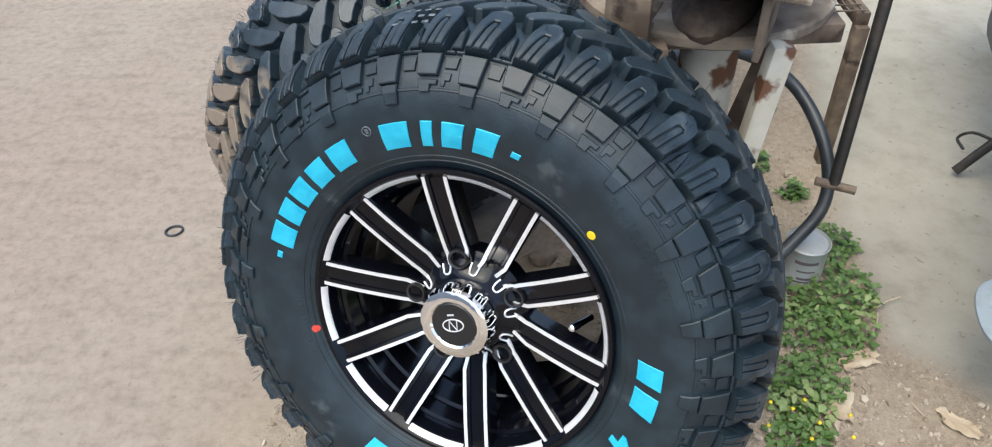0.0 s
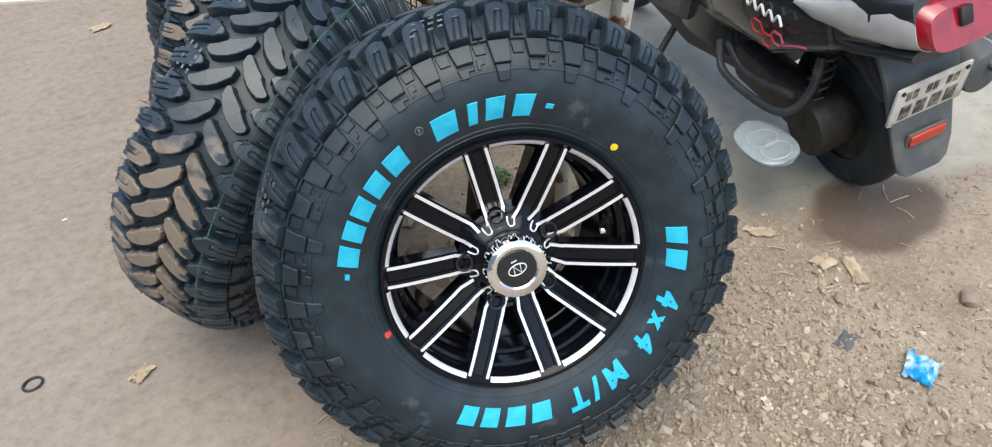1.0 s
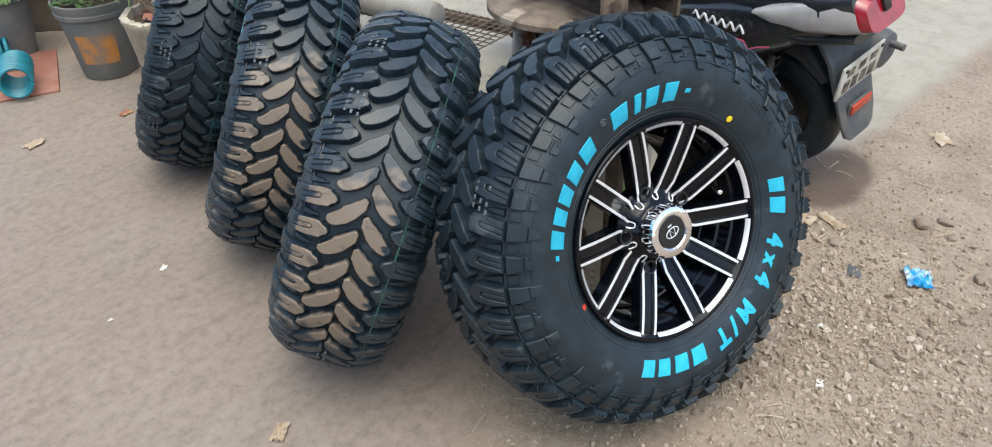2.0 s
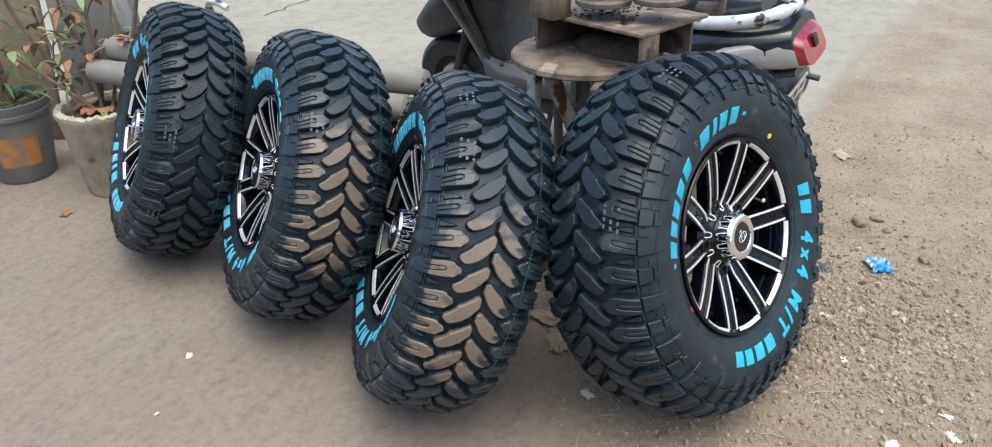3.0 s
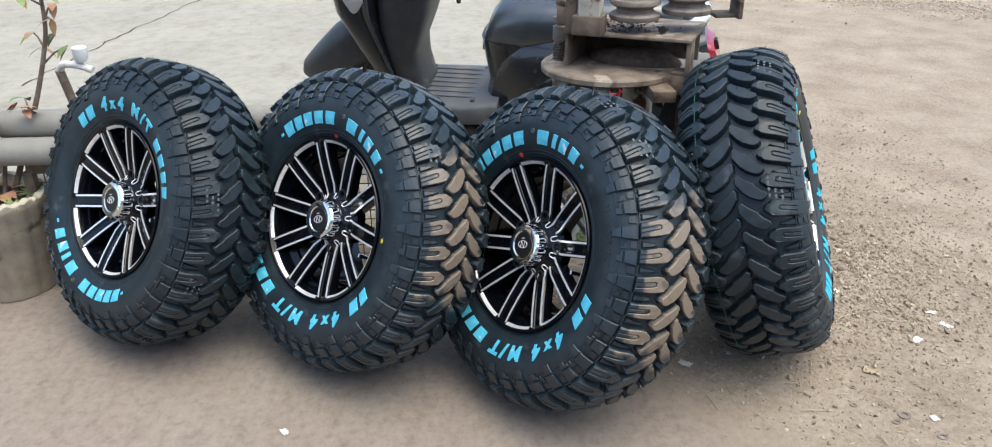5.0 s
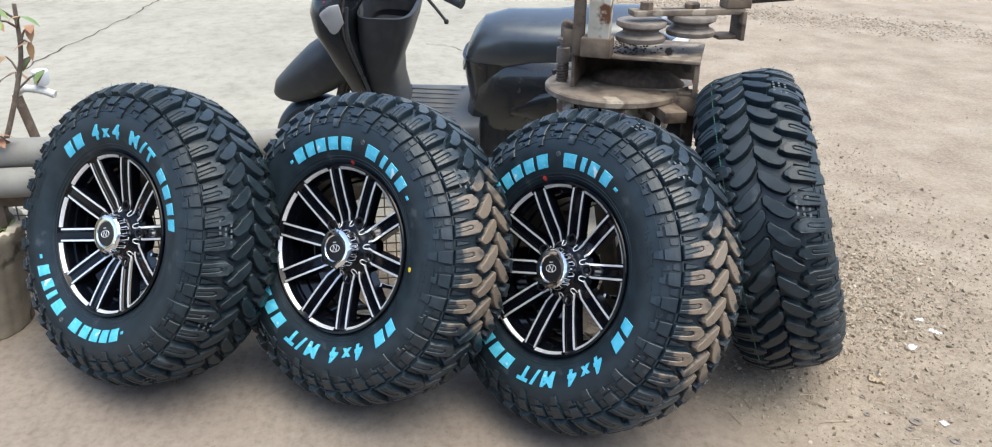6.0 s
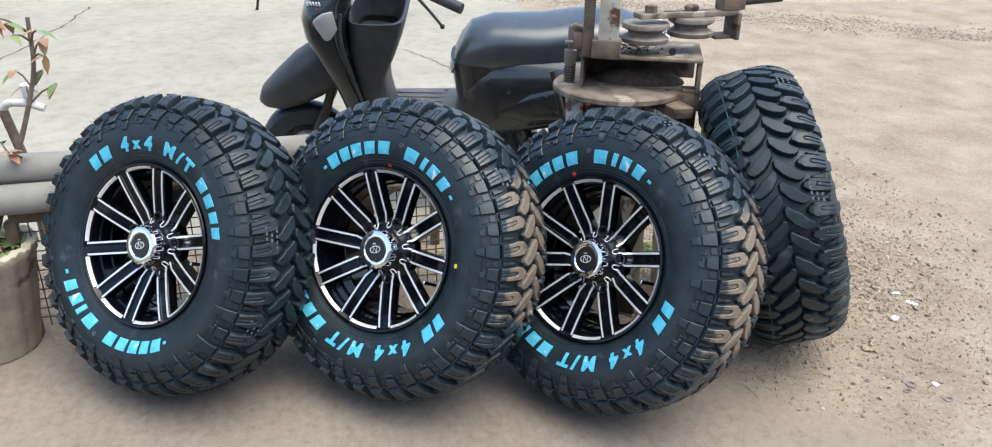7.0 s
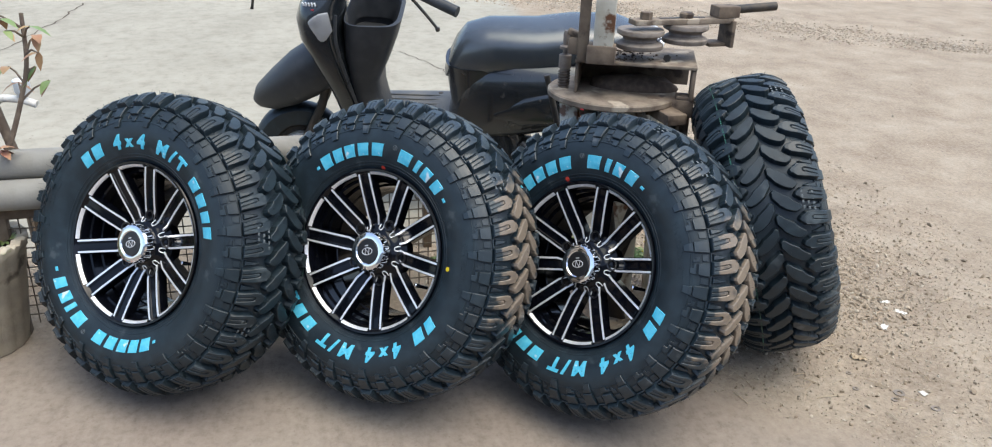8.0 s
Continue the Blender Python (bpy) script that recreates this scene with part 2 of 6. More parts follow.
def add_tube(bm, pts, r, seg=10, taper=1.0, caps=True):
    pts = [Vector(p) for p in pts]
    n = len(pts)
    up = Vector((0.13, 0.27, 0.95))
    rings = []
    for i, p in enumerate(pts):
        d = (pts[min(i + 1, n - 1)] - pts[max(i - 1, 0)]).normalized()
        a = d.cross(up)
        if a.length < 0.1:
            a = d.cross(Vector((1, 0, 0)))
        a.normalize()
        b = d.cross(a)
        k = r * (1 + (taper - 1) * i / max(1, n - 1))
        rings.append([bm.verts.new(p + k * (math.cos(2 * math.pi * j / seg) * a + math.sin(2 * math.pi * j / seg) * b)) for j in range(seg)])
    for p, q in zip(rings, rings[1:]):
        for j in range(seg):
            bm.faces.new((p[j], p[(j + 1) % seg], q[(j + 1) % seg], q[j]))
    if caps:
        bm.faces.new(rings[0][::-1])
        bm.faces.new(rings[-1])
    return bm


def tube(pts, r, seg=10, taper=1.0):
    return add_tube(bmesh.new(), pts, r, seg, taper)


def smooth_path(pts, n=8):
    """Catmull-Rom through the points."""
    P = [Vector(p) for p in pts]
    P = [2 * P[0] - P[1]] + P + [2 * P[-1] - P[-2]]
    out = []
    for i in range(1, len(P) - 2):
        for k in range(n):
            t = k / n
            a, b, c, d = P[i - 1:i + 3]
            out.append(0.5 * (2 * b + (c - a) * t + (2 * a - 5 * b + 4 * c - d) * t * t + (3 * b - a - 3 * c + d) * t ** 3))
    out.append(P[-2])
    return out


def loft(sections, seg=28, caps=True):
    """Skins closed rings; a section is (centre, half width along y, half height, tilt in degrees about y, power)."""
    bm = bmesh.new()
    rings = []
    for c, hw, hh, tilt, pw in sections:
        ring = []
        for i in range(seg):
            a = 2 * math.pi * i / seg
            ca, sa = math.cos(a), math.sin(a)
            y = hw * math.copysign(abs(ca) ** (2 / pw), ca)
            z = hh * math.copysign(abs(sa) ** (2 / pw), sa)
            tr = radians(tilt)
            ring.append(bm.verts.new((c[0] + z * math.sin(tr), c[1] + y, c[2] + z * math.cos(tr))))
        rings.append(ring)
    for p, q in zip(rings, rings[1:]):
        for i in range(seg):
            bm.faces.new((p[i], p[(i + 1) % seg], q[(i + 1) % seg], q[i]))
    if caps:
        bm.faces.new(rings[0][::-1])
        bm.faces.new(rings[-1])
    return bm


def inset_outline(poly, d):
    """A flat outline, set in by d on all its sides; it comes back counter-clockwise."""
    n = len(poly)
    if sum(poly[i][0] * poly[(i + 1) % n][1] - poly[(i + 1) % n][0] * poly[i][1] for i in range(n)) < 0:
        poly = poly[::-1]
    out = []
    for i in range(n):
        a, b, c = Vector(poly[i - 1]), Vector(poly[i]), Vector(poly[(i + 1) % n])
        e, f = (b - a).normalized(), (c - b).normalized()
        k = Vector((-e.y, e.x)) + Vector((-f.y, f.x))
        out.append(b + k * (d / max(0.3, 1 + e.dot(f))))
    return out


def prism(poly, z0, z1, chamfer=0.0, m=None, draft=0.0):
    """An upright slab from a flat outline, narrowing upwards by draft, its upper edge chamfered."""
    bm = bmesh.new()
    n = len(poly)
    loops = [(0.0, z0), (draft, z1 - chamfer), (draft + chamfer, z1)] if chamfer else [(0.0, z0), (draft, z1)]
    rings = [[bm.verts.new((p[0], p[1], z)) for p in inset_outline(poly, d)] for d, z in loops]
    for p, q in zip(rings, rings[1:]):
        for i in range(n):
            bm.faces.new((p[i], p[(i + 1) % n], q[(i + 1) % n], q[i]))
    bm.faces.new(rings[-1])
    bm.faces.new(rings[0][::-1])
    if m:
        bm.transform(m)
    return bm


def joined(*bms):
    out = bmesh.new()
    for b in bms:
        me = bpy.data.meshes.new("tmp")
        b.to_mesh(me)
        b.free()
        out.from_mesh(me)
        bpy.data.meshes.remove(me)
    return out


# ---- ground: one sheet of cement apron, loose dirt and a concrete slab ----
def side(p, line):
    """Signed distance to an open line: positive on its right-hand side."""
    best, sign = 1e9, 1
    for (ax, ay), (bx, by) in zip(line, line[1:]):
        dx, dy = bx - ax, by - ay
        t = max(0, min(1, ((p[0] - ax) * dx + (p[1] - ay) * dy) / (dx * dx + dy * dy)))
        ex, ey = p[0] - ax - t * dx, p[1] - ay - t * dy
        d = math.hypot(ex, ey)
        if d < best:
            best, sign = d, 1 if ex * dy - ey * dx > 0 else -1
    return best * sign


APRON_EDGE = [(-3.0, -3.0), (-1.3, -0.1), (-0.62, 0.72), (-0.38, 0.98), (-0.05, 1.2), (0.12, 1.6), (0.2, 2.1), (0.3, 2.6), (0.34, 3.3), (0.36, 9.0)]
SLAB_EDGE = [(40.0, -4.6), (4.5, 0.0), (2.9, 0.45), (1.35, 0.72), (0.85, 0.9), (0.7, 1.05), (0.73, 1.3), (0.73, 1.5), (0.86, 2.0), (0.93, 2.5), (0.98, 3.2), (1.0, 9.0)]


def ground_at(x, y):
    """Height, and how much of it is dirt, slab and wet stain."""
    n = noise.noise((x * 3, y * 3, 0)) * 0.09 + noise.noise((x * 11, y * 11, 3)) * 0.045
    dirt = min(1, max(0, side((x, y), APRON_EDGE) / 0.16 + 0.5 + 3 * n))
    slab = min(1, max(0, side((x, y), SLAB_EDGE) / 0.07 + 0.5 + 5 * n))
    loose = dirt * (1 - slab)
    far = max(0.0, 1 - max(0, math.hypot(x, y - 1) - 4) / 6)
    h = loose * far * (0.006 + 0.011 * noise.noise((x * 2.3, y * 2.3, 7)) + 0.006 * noise.noise((x * 9, y * 9, 1)) + 0.0035 * noise.noise((x * 31, y * 31, 2)))
    h += far * 0.002 * noise.noise((x * 1.7, y * 1.7, 5)) + 0.006 * slab
    mound = math.exp(-((x - 0.02) ** 2 + (y - 0.78) ** 2) / 0.09)
    h += 0.02 * mound
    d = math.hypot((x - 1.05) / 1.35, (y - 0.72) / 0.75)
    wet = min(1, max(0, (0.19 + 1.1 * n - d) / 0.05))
    return h, loose, slab, wet


def axis(lo, hi, step, far):
    a = list(np.arange(lo, hi, step))
    d, x, out = step, hi, []
    while x < far:
        out.append(x)
        d *= 1.25
        x += d
    out.append(far)
    d, x, low = step, lo, []
    while x > -far:
        d *= 1.25
        x -= d
        low.append(x)
    return low[::-1] + a + out


def build_ground():
    xs, ys = axis(-1.6, 2.2, 0.018, 600), axis(-0.4, 3.6, 0.018, 600)
    verts, data = [], []
    for y in ys:
        for x in xs:
            h, loose, slab, wet = ground_at(x, y)
            verts.append((x, y, h))
            data.append((loose, slab, wet, 1))
    w = len(xs)
    faces = [(j * w + i, j * w + i + 1, (j + 1) * w + i + 1, (j + 1) * w + i) for j in range(len(ys) - 1) for i in range(w - 1)]
    me = bpy.data.meshes.new("ground")
    me.from_pydata(verts, [], faces)
    at = me.color_attributes.new("zone", "FLOAT_COLOR", "POINT")
    at.data.foreach_set("color", np.array(data, dtype=np.float32).ravel())
    for p in me.polygons:
        p.use_smooth = True
    m = bpy.data.materials.new("yard_ground")
    m.use_nodes = True
    t = m.node_tree
    L = t.links.new
    b = t.nodes["Principled BSDF"]
    co = t.nodes.new("ShaderNodeTexCoord")
    zone = t.nodes.new("ShaderNodeAttribute")
    zone.attribute_name = "zone"
    sep = t.nodes.new("ShaderNodeSeparateColor")
    L(zone.outputs["Color"], sep.inputs[0])

    def nz(scale, detail=6, rough=0.55, stretch=None):
        n = t.nodes.new("ShaderNodeTexNoise")
        n.inputs["Scale"].default_value, n.inputs["Detail"].default_value, n.inputs["Roughness"].default_value = scale, detail, rough
        src = co.outputs["Object"]
        if stretch:
            mp = t.nodes.new("ShaderNodeMapping")
            mp.inputs["Scale"].default_value, mp.inputs["Rotation"].default_value = stretch, (0, 0, 0.5)
            L(src, mp.inputs[0])
            src = mp.outputs[0]
        L(src, n.inputs["Vector"])
        return n.outputs[0]

    def ramp(src, stops):
        r = t.nodes.new("ShaderNodeValToRGB")
        L(src, r.inputs[0])
        while len(r.color_ramp.elements) < len(stops):
            r.color_ramp.elements.new(0.5)
        for e, (p, c) in zip(r.color_ramp.elements, stops):
            e.position, e.color = p, (*c, 1)
        return r.outputs[0]

    def mix(a, c, fac, kind="MIX"):
        x = t.nodes.new("ShaderNodeMix")
        x.data_type, x.blend_type = "RGBA", kind
        L(a, x.inputs[6])
        L(c, x.inputs[7])
        if isinstance(fac, float):
            x.inputs[0].default_value = fac
        else:
            L(fac, x.inputs[0])
        return x.outputs[2]

    def rng(src, a, c, d=0.0, e=1.0):
        r = t.nodes.new("ShaderNodeMapRange")
        for k, v in zip((1, 2, 3, 4), (a, c, d, e)):
            r.inputs[k].default_value = v
        L(src, r.inputs[0])
        return r.outputs[0]

    apron = ramp(nz(2.2, 8, 0.6), [(0.32, (0.175, 0.132, 0.106)), (0.5, (0.23, 0.186, 0.149)), (0.68, (0.275, 0.232, 0.19))])
    apron = mix(apron, ramp(nz(0.9, 5), [(0.4, (0.2, 0.13, 0.104)), (0.6, (0.262, 0.222, 0.18))]), 0.45)
    apron = mix(apron, ramp(nz(7, 9, 0.65, (1.0, 3.2, 1.0)), [(0.36, (0.14, 0.115, 0.095)), (0.46, (0.25, 0.21, 0.17)), (0.7, (0.33, 0.285, 0.24))]), 0.36)
    apron = mix(apron, ramp(nz(38, 8, 0.7), [(0.34, (0.13, 0.105, 0.085)), (0.48, (0.235, 0.195, 0.158)), (0.72, (0.33, 0.29, 0.24))]), 0.42)
    slab = ramp(nz(1.4, 8, 0.6), [(0.3, (0.226, 0.205, 0.161)), (0.5, (0.293, 0.268, 0.216)), (0.7, (0.342, 0.315, 0.256))])
    slab = mix(slab, ramp(nz(9, 9, 0.7), [(0.35, (0.201, 0.183, 0.149)), (0.5, (0.329, 0.305, 0.251)), (0.7, (0.403, 0.376, 0.317))]), 0.4)
    dirt = ramp(nz(3.2, 10, 0.62), [(0.3, (0.2, 0.152, 0.11)), (0.5, (0.3, 0.24, 0.178)), (0.7, (0.385, 0.322, 0.248))])
    dirt = mix(dirt, ramp(nz(70, 6, 0.7), [(0.36, (0.12, 0.088, 0.062)), (0.5, (0.3, 0.24, 0.178)), (0.66, (0.5, 0.42, 0.335))]), 0.28)
    colour = mix(apron, dirt, sep.outputs[0])
    colour = mix(colour, slab, sep.outputs[1])
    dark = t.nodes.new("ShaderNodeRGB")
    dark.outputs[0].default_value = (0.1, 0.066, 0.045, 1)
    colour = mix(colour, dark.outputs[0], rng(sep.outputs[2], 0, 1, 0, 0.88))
    specks = rng(nz(55, 3, 0.5), 0.66, 0.72, 0, 0.55)
    sp = t.nodes.new("ShaderNodeRGB")
    sp.outputs[0].default_value = (0.16, 0.125, 0.1, 1)
    colour = mix(colour, sp.outputs[0], specks)
    L(colour, b.inputs["Base Color"])
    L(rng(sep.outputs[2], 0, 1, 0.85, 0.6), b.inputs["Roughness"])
    b.inputs["Specular IOR Level"].default_value = 0.3
    b1 = t.nodes.new("ShaderNodeBump")
    b1.inputs["Distance"].default_value = 0.006
    L(rng(sep.outputs[0], 0, 1, 0.12, 0.9), b1.inputs["Strength"])
    L(nz(120, 6, 0.7), b1.inputs["Height"])
    b2 = t.nodes.new("ShaderNodeBump")
    b2.inputs["Distance"].default_value, b2.inputs["Strength"].default_value = 0.012, 0.3
    L(nz(14, 7, 0.6), b2.inputs["Height"])
    L(b1.outputs[0], b2.inputs["Normal"])
    L(b2.outputs[0], b.inputs["Normal"])
    me.materials.append(m)
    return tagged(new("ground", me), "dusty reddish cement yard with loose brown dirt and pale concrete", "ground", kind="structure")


build_ground()
# added wall, never in view: blocks low sky light and darkens reflections
solo("unseen_wall_west", box(0.25, 26.0, 3.0), WALL_PAINT, "plain grey wall added out of view to block low western sky", "wall", pose(-6.0, 1.0, 1.48), kind="structure")


def gz(x, y):
    return ground_at(x, y)[0]


# ---- tyre ----
PITCHES = 40
MID = -0.113
PROFILE = [(0.3695, 0.0), (0.3685, 0.035), (0.3665, 0.064), (0.3565, 0.087), (0.344, 0.1035), (0.329, 0.1155), (0.316, 0.1245), (0.302, 0.1305), (0.286, 0.1325), (0.268, 0.132), (0.25, 0.128), (0.232, 0.121), (0.216, 0.113), (0.206, 0.106)]
ARC = [0.0]
for (r0, z0), (r1, z1) in zip(PROFILE, PROFILE[1:]):
    ARC.append(ARC[-1] + math.hypot(r1 - r0, z1 - z0))


def on_tyre(a, s, h):
    """The place at angle a, arc length s from the middle (minus: towards the back), h above the rubber."""
    q = abs(s)
    k = max(i for i in range(len(ARC) - 1) if ARC[i] <= q or i == 0)
    k = min(k, len(PROFILE) - 2)
    t = (q - ARC[k]) / (ARC[k + 1] - ARC[k])
    (r0, z0), (r1, z1) = PROFILE[k], PROFILE[k + 1]

    def normal(i):
        (ra, za), (rb, zb) = PROFILE[max(0, i - 1)], PROFILE[min(len(PROFILE) - 1, i + 1)]
        if i == 0:
            return (1.0, 0.0)
        l = math.hypot(rb - ra, zb - za)
        return ((zb - za) / l, -(rb - ra) / l)

    na, nb = normal(k), normal(k + 1)
    nr, nzz = na[0] + (nb[0] - na[0]) * t, na[1] + (nb[1] - na[1]) * t
    r = r0 + (r1 - r0) * t + nr * h
    z = (z0 + (z1 - z0) * t + nzz * h) * (1 if s >= 0 else -1)
    return (r * math.cos(a), r * math.sin(a), MID + z)


def arc_at(r):
    """Arc length on the sidewall at radius r."""
    for i in range(len(PROFILE) - 1):
        if PROFILE[i][0] >= r >= PROFILE[i + 1][0]:
            return ARC[i] + (ARC[i + 1] - ARC[i]) * (PROFILE[i][0] - r) / (PROFILE[i][0] - PROFILE[i + 1][0])
    return ARC[-1]


def carcass():
    s_list = list(np.linspace(-ARC[-1], ARC[-1], 45))
    seg = 152
    bm = bmesh.new()
    rings = [[bm.verts.new(on_tyre(2 * math.pi * i / seg, s, 0)) for i in range(seg)] for s in s_list]
    for p, q in zip(rings, rings[1:]):
        for i in range(seg):
            bm.faces.new((p[i], p[(i + 1) % seg], q[(i + 1) % seg], q[i]))
    return mesh_of(bm, RUBBER, 40)


def add_ring(bm, s0, half, h, seg=152):
    rings = []
    for ds, hh in ((-half * 1.6, -0.0003), (-half, h), (half, h), (half * 1.6, -0.0003)):
        rings.append([bm.verts.new(on_tyre(2 * math.pi * i / seg, s0 + ds, hh)) for i in range(seg)])
    for p, q in zip(rings, rings[1:]):
        for i in range(seg):
            bm.faces.new((p[i], p[(i + 1) % seg], q[(i + 1) % seg], q[i]))


def rib(r):
    bm = bmesh.new()
    add_ring(bm, arc_at(r), 0.0011, 0.0008)
    return mesh_of(bm, RUBBER, 40)


def pitch_blocks():
    """Blocks of two neighbouring lugs on both halves in flat (u, s): outline, foot, height, flare of the walls, mud."""
    P = 2 * math.pi * 0.38 / PITCHES
    out = []
    # shoulder lug: broad at the edge, leaning and tapering to a blunt tip, slotted round a tongue
    rim_side = [(19, 117), (21, 100), (25, 86), (27, 73), (26, 64), (22, 61), (18, 52), (9, 47), (1, 50), (-1, 54), (-9, 61), (-13, 76), (-16, 95), (-20, 117)]
    crown = inset_outline(rim_side, 3.0)
    shoulder = [(p[0], p[1]) for p in crown if p[1] < 112]
    shoulder = [(-15, 114), (-8, 114), (-3, 96), (1.5, 80), (4, 76.5), (10.5, 76.5), (12.5, 81), (8.5, 97), (4.5, 114), (14.5, 114)] + shoulder[::-1]
    tongue = [(3.1, 114), (7.1, 97), (10.9, 82), (9.7, 78.2), (4.8, 78.2), (3.1, 81), (-1.4, 96), (-6.2, 114)]
    # inner block, nested under the tip of the shoulder lug
    inner = [(-18, 62), (-9, 51), (0, 43), (5, 41), (12, 31), (22, 18), (30, 10), (30, 3), (24, -3), (6, -3), (-4, 4), (-16, 12), (-27, 24), (-35, 38), (-38, 48), (-34, 57), (-27, 63)]
    slit = [(-22, 112), (-24, 92), (-26, 78), (-31, 74), (-36, 88), (-40, 112)]
    tails = (
        # a lug that runs far down the sidewall, and a short one with a loose stepped block under it
        [([(-19, 118), (14, 118), (13, 136), (12, 150), (-15, 150), (-17, 136)], 8.0), ([(-14, 150.6), (11, 150.6), (8.5, 173), (-10.5, 173)], 4.6), ([(17, 120), (36, 120), (35, 137), (19, 137)], 2.6)],
        [([(-19, 118), (14, 118), (13, 134), (12, 143), (-15, 143), (-17, 134)], 7.4), ([(-16, 147), (12, 147), (11, 153), (2, 153), (1, 161), (-13, 161)], 3.4), ([(17, 120), (36, 120), (35, 134), (19, 134)], 2.6), ([(17, 139), (30, 139), (29, 148), (23, 148), (22, 154), (17, 154)], 2.2)],
    )
    for flip, du in ((1, 0.0), (-1, 0.5 * P)):
        for k in range(2):
            grow = 1.0 if k == 0 else 0.94
            for pts, foot, h, draft, mud in ((rim_side, -2.0, 14.4, 2.9, 0.3), (shoulder, 14.0, 17.8, 0.0, 0.85), (tongue, 13.0, 17.0, 0.0, 0.6), (inner, -2.0, 18.2, 3.2, 1.0), (slit, -2.0, 5.5, 2.0, 0.0)):
                q = [((u * grow + 1.2 * k) * 0.001 + du + k * P, sv * 0.001) for u, sv in pts]
                out.append(([(u, sv * flip) for u, sv in q], foot * 0.001, h * 0.001, draft * 0.001, mud))
            for pts, h in tails[k]:
                out.append(([(u * 0.00104 + du + k * P, sv * 0.001 * flip) for u, sv in pts], -0.002, h * 0.001, 0.0, 0.0))
            ledge = [(-30.5, 112.5), (29.2, 112.5), (29.2, 116.2), (-30.5, 116.2)]
            out.append(([(u * 0.001 + du + k * P, sv * 0.001 * flip) for u, sv in ledge], -0.002, 0.004, 0.0, 0.0))
    return out


def tread(turn_way=1):
    """The whole block pattern; turn_way -1 is the tyre for the other side of a car."""
    R = 0.38
    bm_all_v, bm_all_f, muds = [], [], []
    stations = [s for k in (0.03, 0.06, 0.075, 0.088, 0.098, 0.106, 0.113, 0.12, 0.13, 0.14, 0.15, 0.16, 0.168) for s in (k, -k)]
    flat_v, flat_f, flat_m = [], [], []
    for poly, foot, h, draft, mud in pitch_blocks():
        poly = [(u * turn_way, s) for u, s in poly]
        b = prism(poly, foot, h, min(0.0013, h * 0.3), None, draft)
        for s in stations:
            bmesh.ops.bisect_plane(b, geom=b.verts[:] + b.edges[:] + b.faces[:], plane_co=(0, s, 0), plane_no=(0, 1, 0), dist=1e-6)
        us = [p[0] for p in poly]
        for u in np.linspace(min(us), max(us), 4)[1:-1]:
            bmesh.ops.bisect_plane(b, geom=b.verts[:] + b.edges[:] + b.faces[:], plane_co=(u, 0, 0), plane_no=(1, 0, 0), dist=1e-6)
        bmesh.ops.recalc_face_normals(b, faces=b.faces)
        b.verts.index_update()
        o = len(flat_v)
        for v in b.verts:
            flat_v.append(tuple(v.co))
            flat_m.append(mud if v.co.z > h * 0.55 else 0.0)
        flat_f += [[o + v.index for v in f.verts] for f in b.faces]
        b.free()
    n = len(flat_v)
    rnd = random.Random(4)
    for k in range(PITCHES // 2):
        a0 = 4 * math.pi * k / PITCHES
        wob = rnd.uniform(-0.003, 0.003)
        for (u, s, h), mud in zip(flat_v, flat_m):
            here = min(1.0, max(0.0, math.cos(a0 + u / R) - 0.78) / 0.18)
            bm_all_v.append(on_tyre(a0 + wob + u / R, s, h))
            muds.append(mud * here * (0.3 if s < -0.05 else 0.25 if s > 0.1 else 1.0))
        bm_all_f += [[i + k * n for i in f] for f in flat_f]
    me = bpy.data.meshes.new("tread")
    me.from_pydata(bm_all_v, [], bm_all_f)
    at = me.attributes.new("mud", "FLOAT", "POINT")
    at.data.foreach_set("value", muds)
    me.materials.append(TREAD)
    return me


def hairs():
    """Moulding hairs left standing on the block edges."""
    bm = bmesh.new()
    rnd = random.Random(9)
    for _ in range(520):
        a, s = rnd.uniform(0, 2 * math.pi), rnd.choice((-1, 1)) * rnd.choice((0.02, 0.045, 0.07, 0.1, 0.108, 0.113))
        p = Vector(on_tyre(a, s, 0.012))
        q = Vector(on_tyre(a + rnd.uniform(-0.012, 0.012), s + rnd.uniform(-0.004, 0.004), 0.0155 + rnd.uniform(0.004, 0.012)))
        add_tube(bm, [p, q], 0.00045, 3, 0.6, False)
    return mesh_of(bm, RUBBER)


def wrap(bm, material, angle, r_mid, h=0.0):
    """Lays a flat shape (x along the rim, clockwise; y outwards; z up) on the outer sidewall."""
    for v in bm.verts:
        r = r_mid + v.co.y
        v.co = on_tyre(angle - v.co.x / r_mid, arc_at(r), v.co.z + h)
    return mesh_of(bm, material)


def cut_up(bm):
    for x in np.arange(-0.06, 0.061, 0.006):
        bmesh.ops.bisect_plane(bm, geom=bm.verts[:] + bm.edges[:] + bm.faces[:], plane_co=(x, 0, 0), plane_no=(1, 0, 0))
    for y in (-0.011, -0.0055, 0.0, 0.0055, 0.011):
        bmesh.ops.bisect_plane(bm, geom=bm.verts[:] + bm.edges[:] + bm.faces[:], plane_co=(0, y, 0), plane_no=(0, 1, 0))
    return bm


def slanted(w, h):
    """A plain leaning block as wide as a letter."""
    k = 0.16
    pts = [(-w / 2 - k * h / 2, -h / 2), (w / 2 - k * h / 2, -h / 2), (w / 2 + k * h / 2, h / 2), (-w / 2 + k * h / 2, h / 2)]
    return cut_up(prism(pts, -0.001, 0.0014, 0.0005))


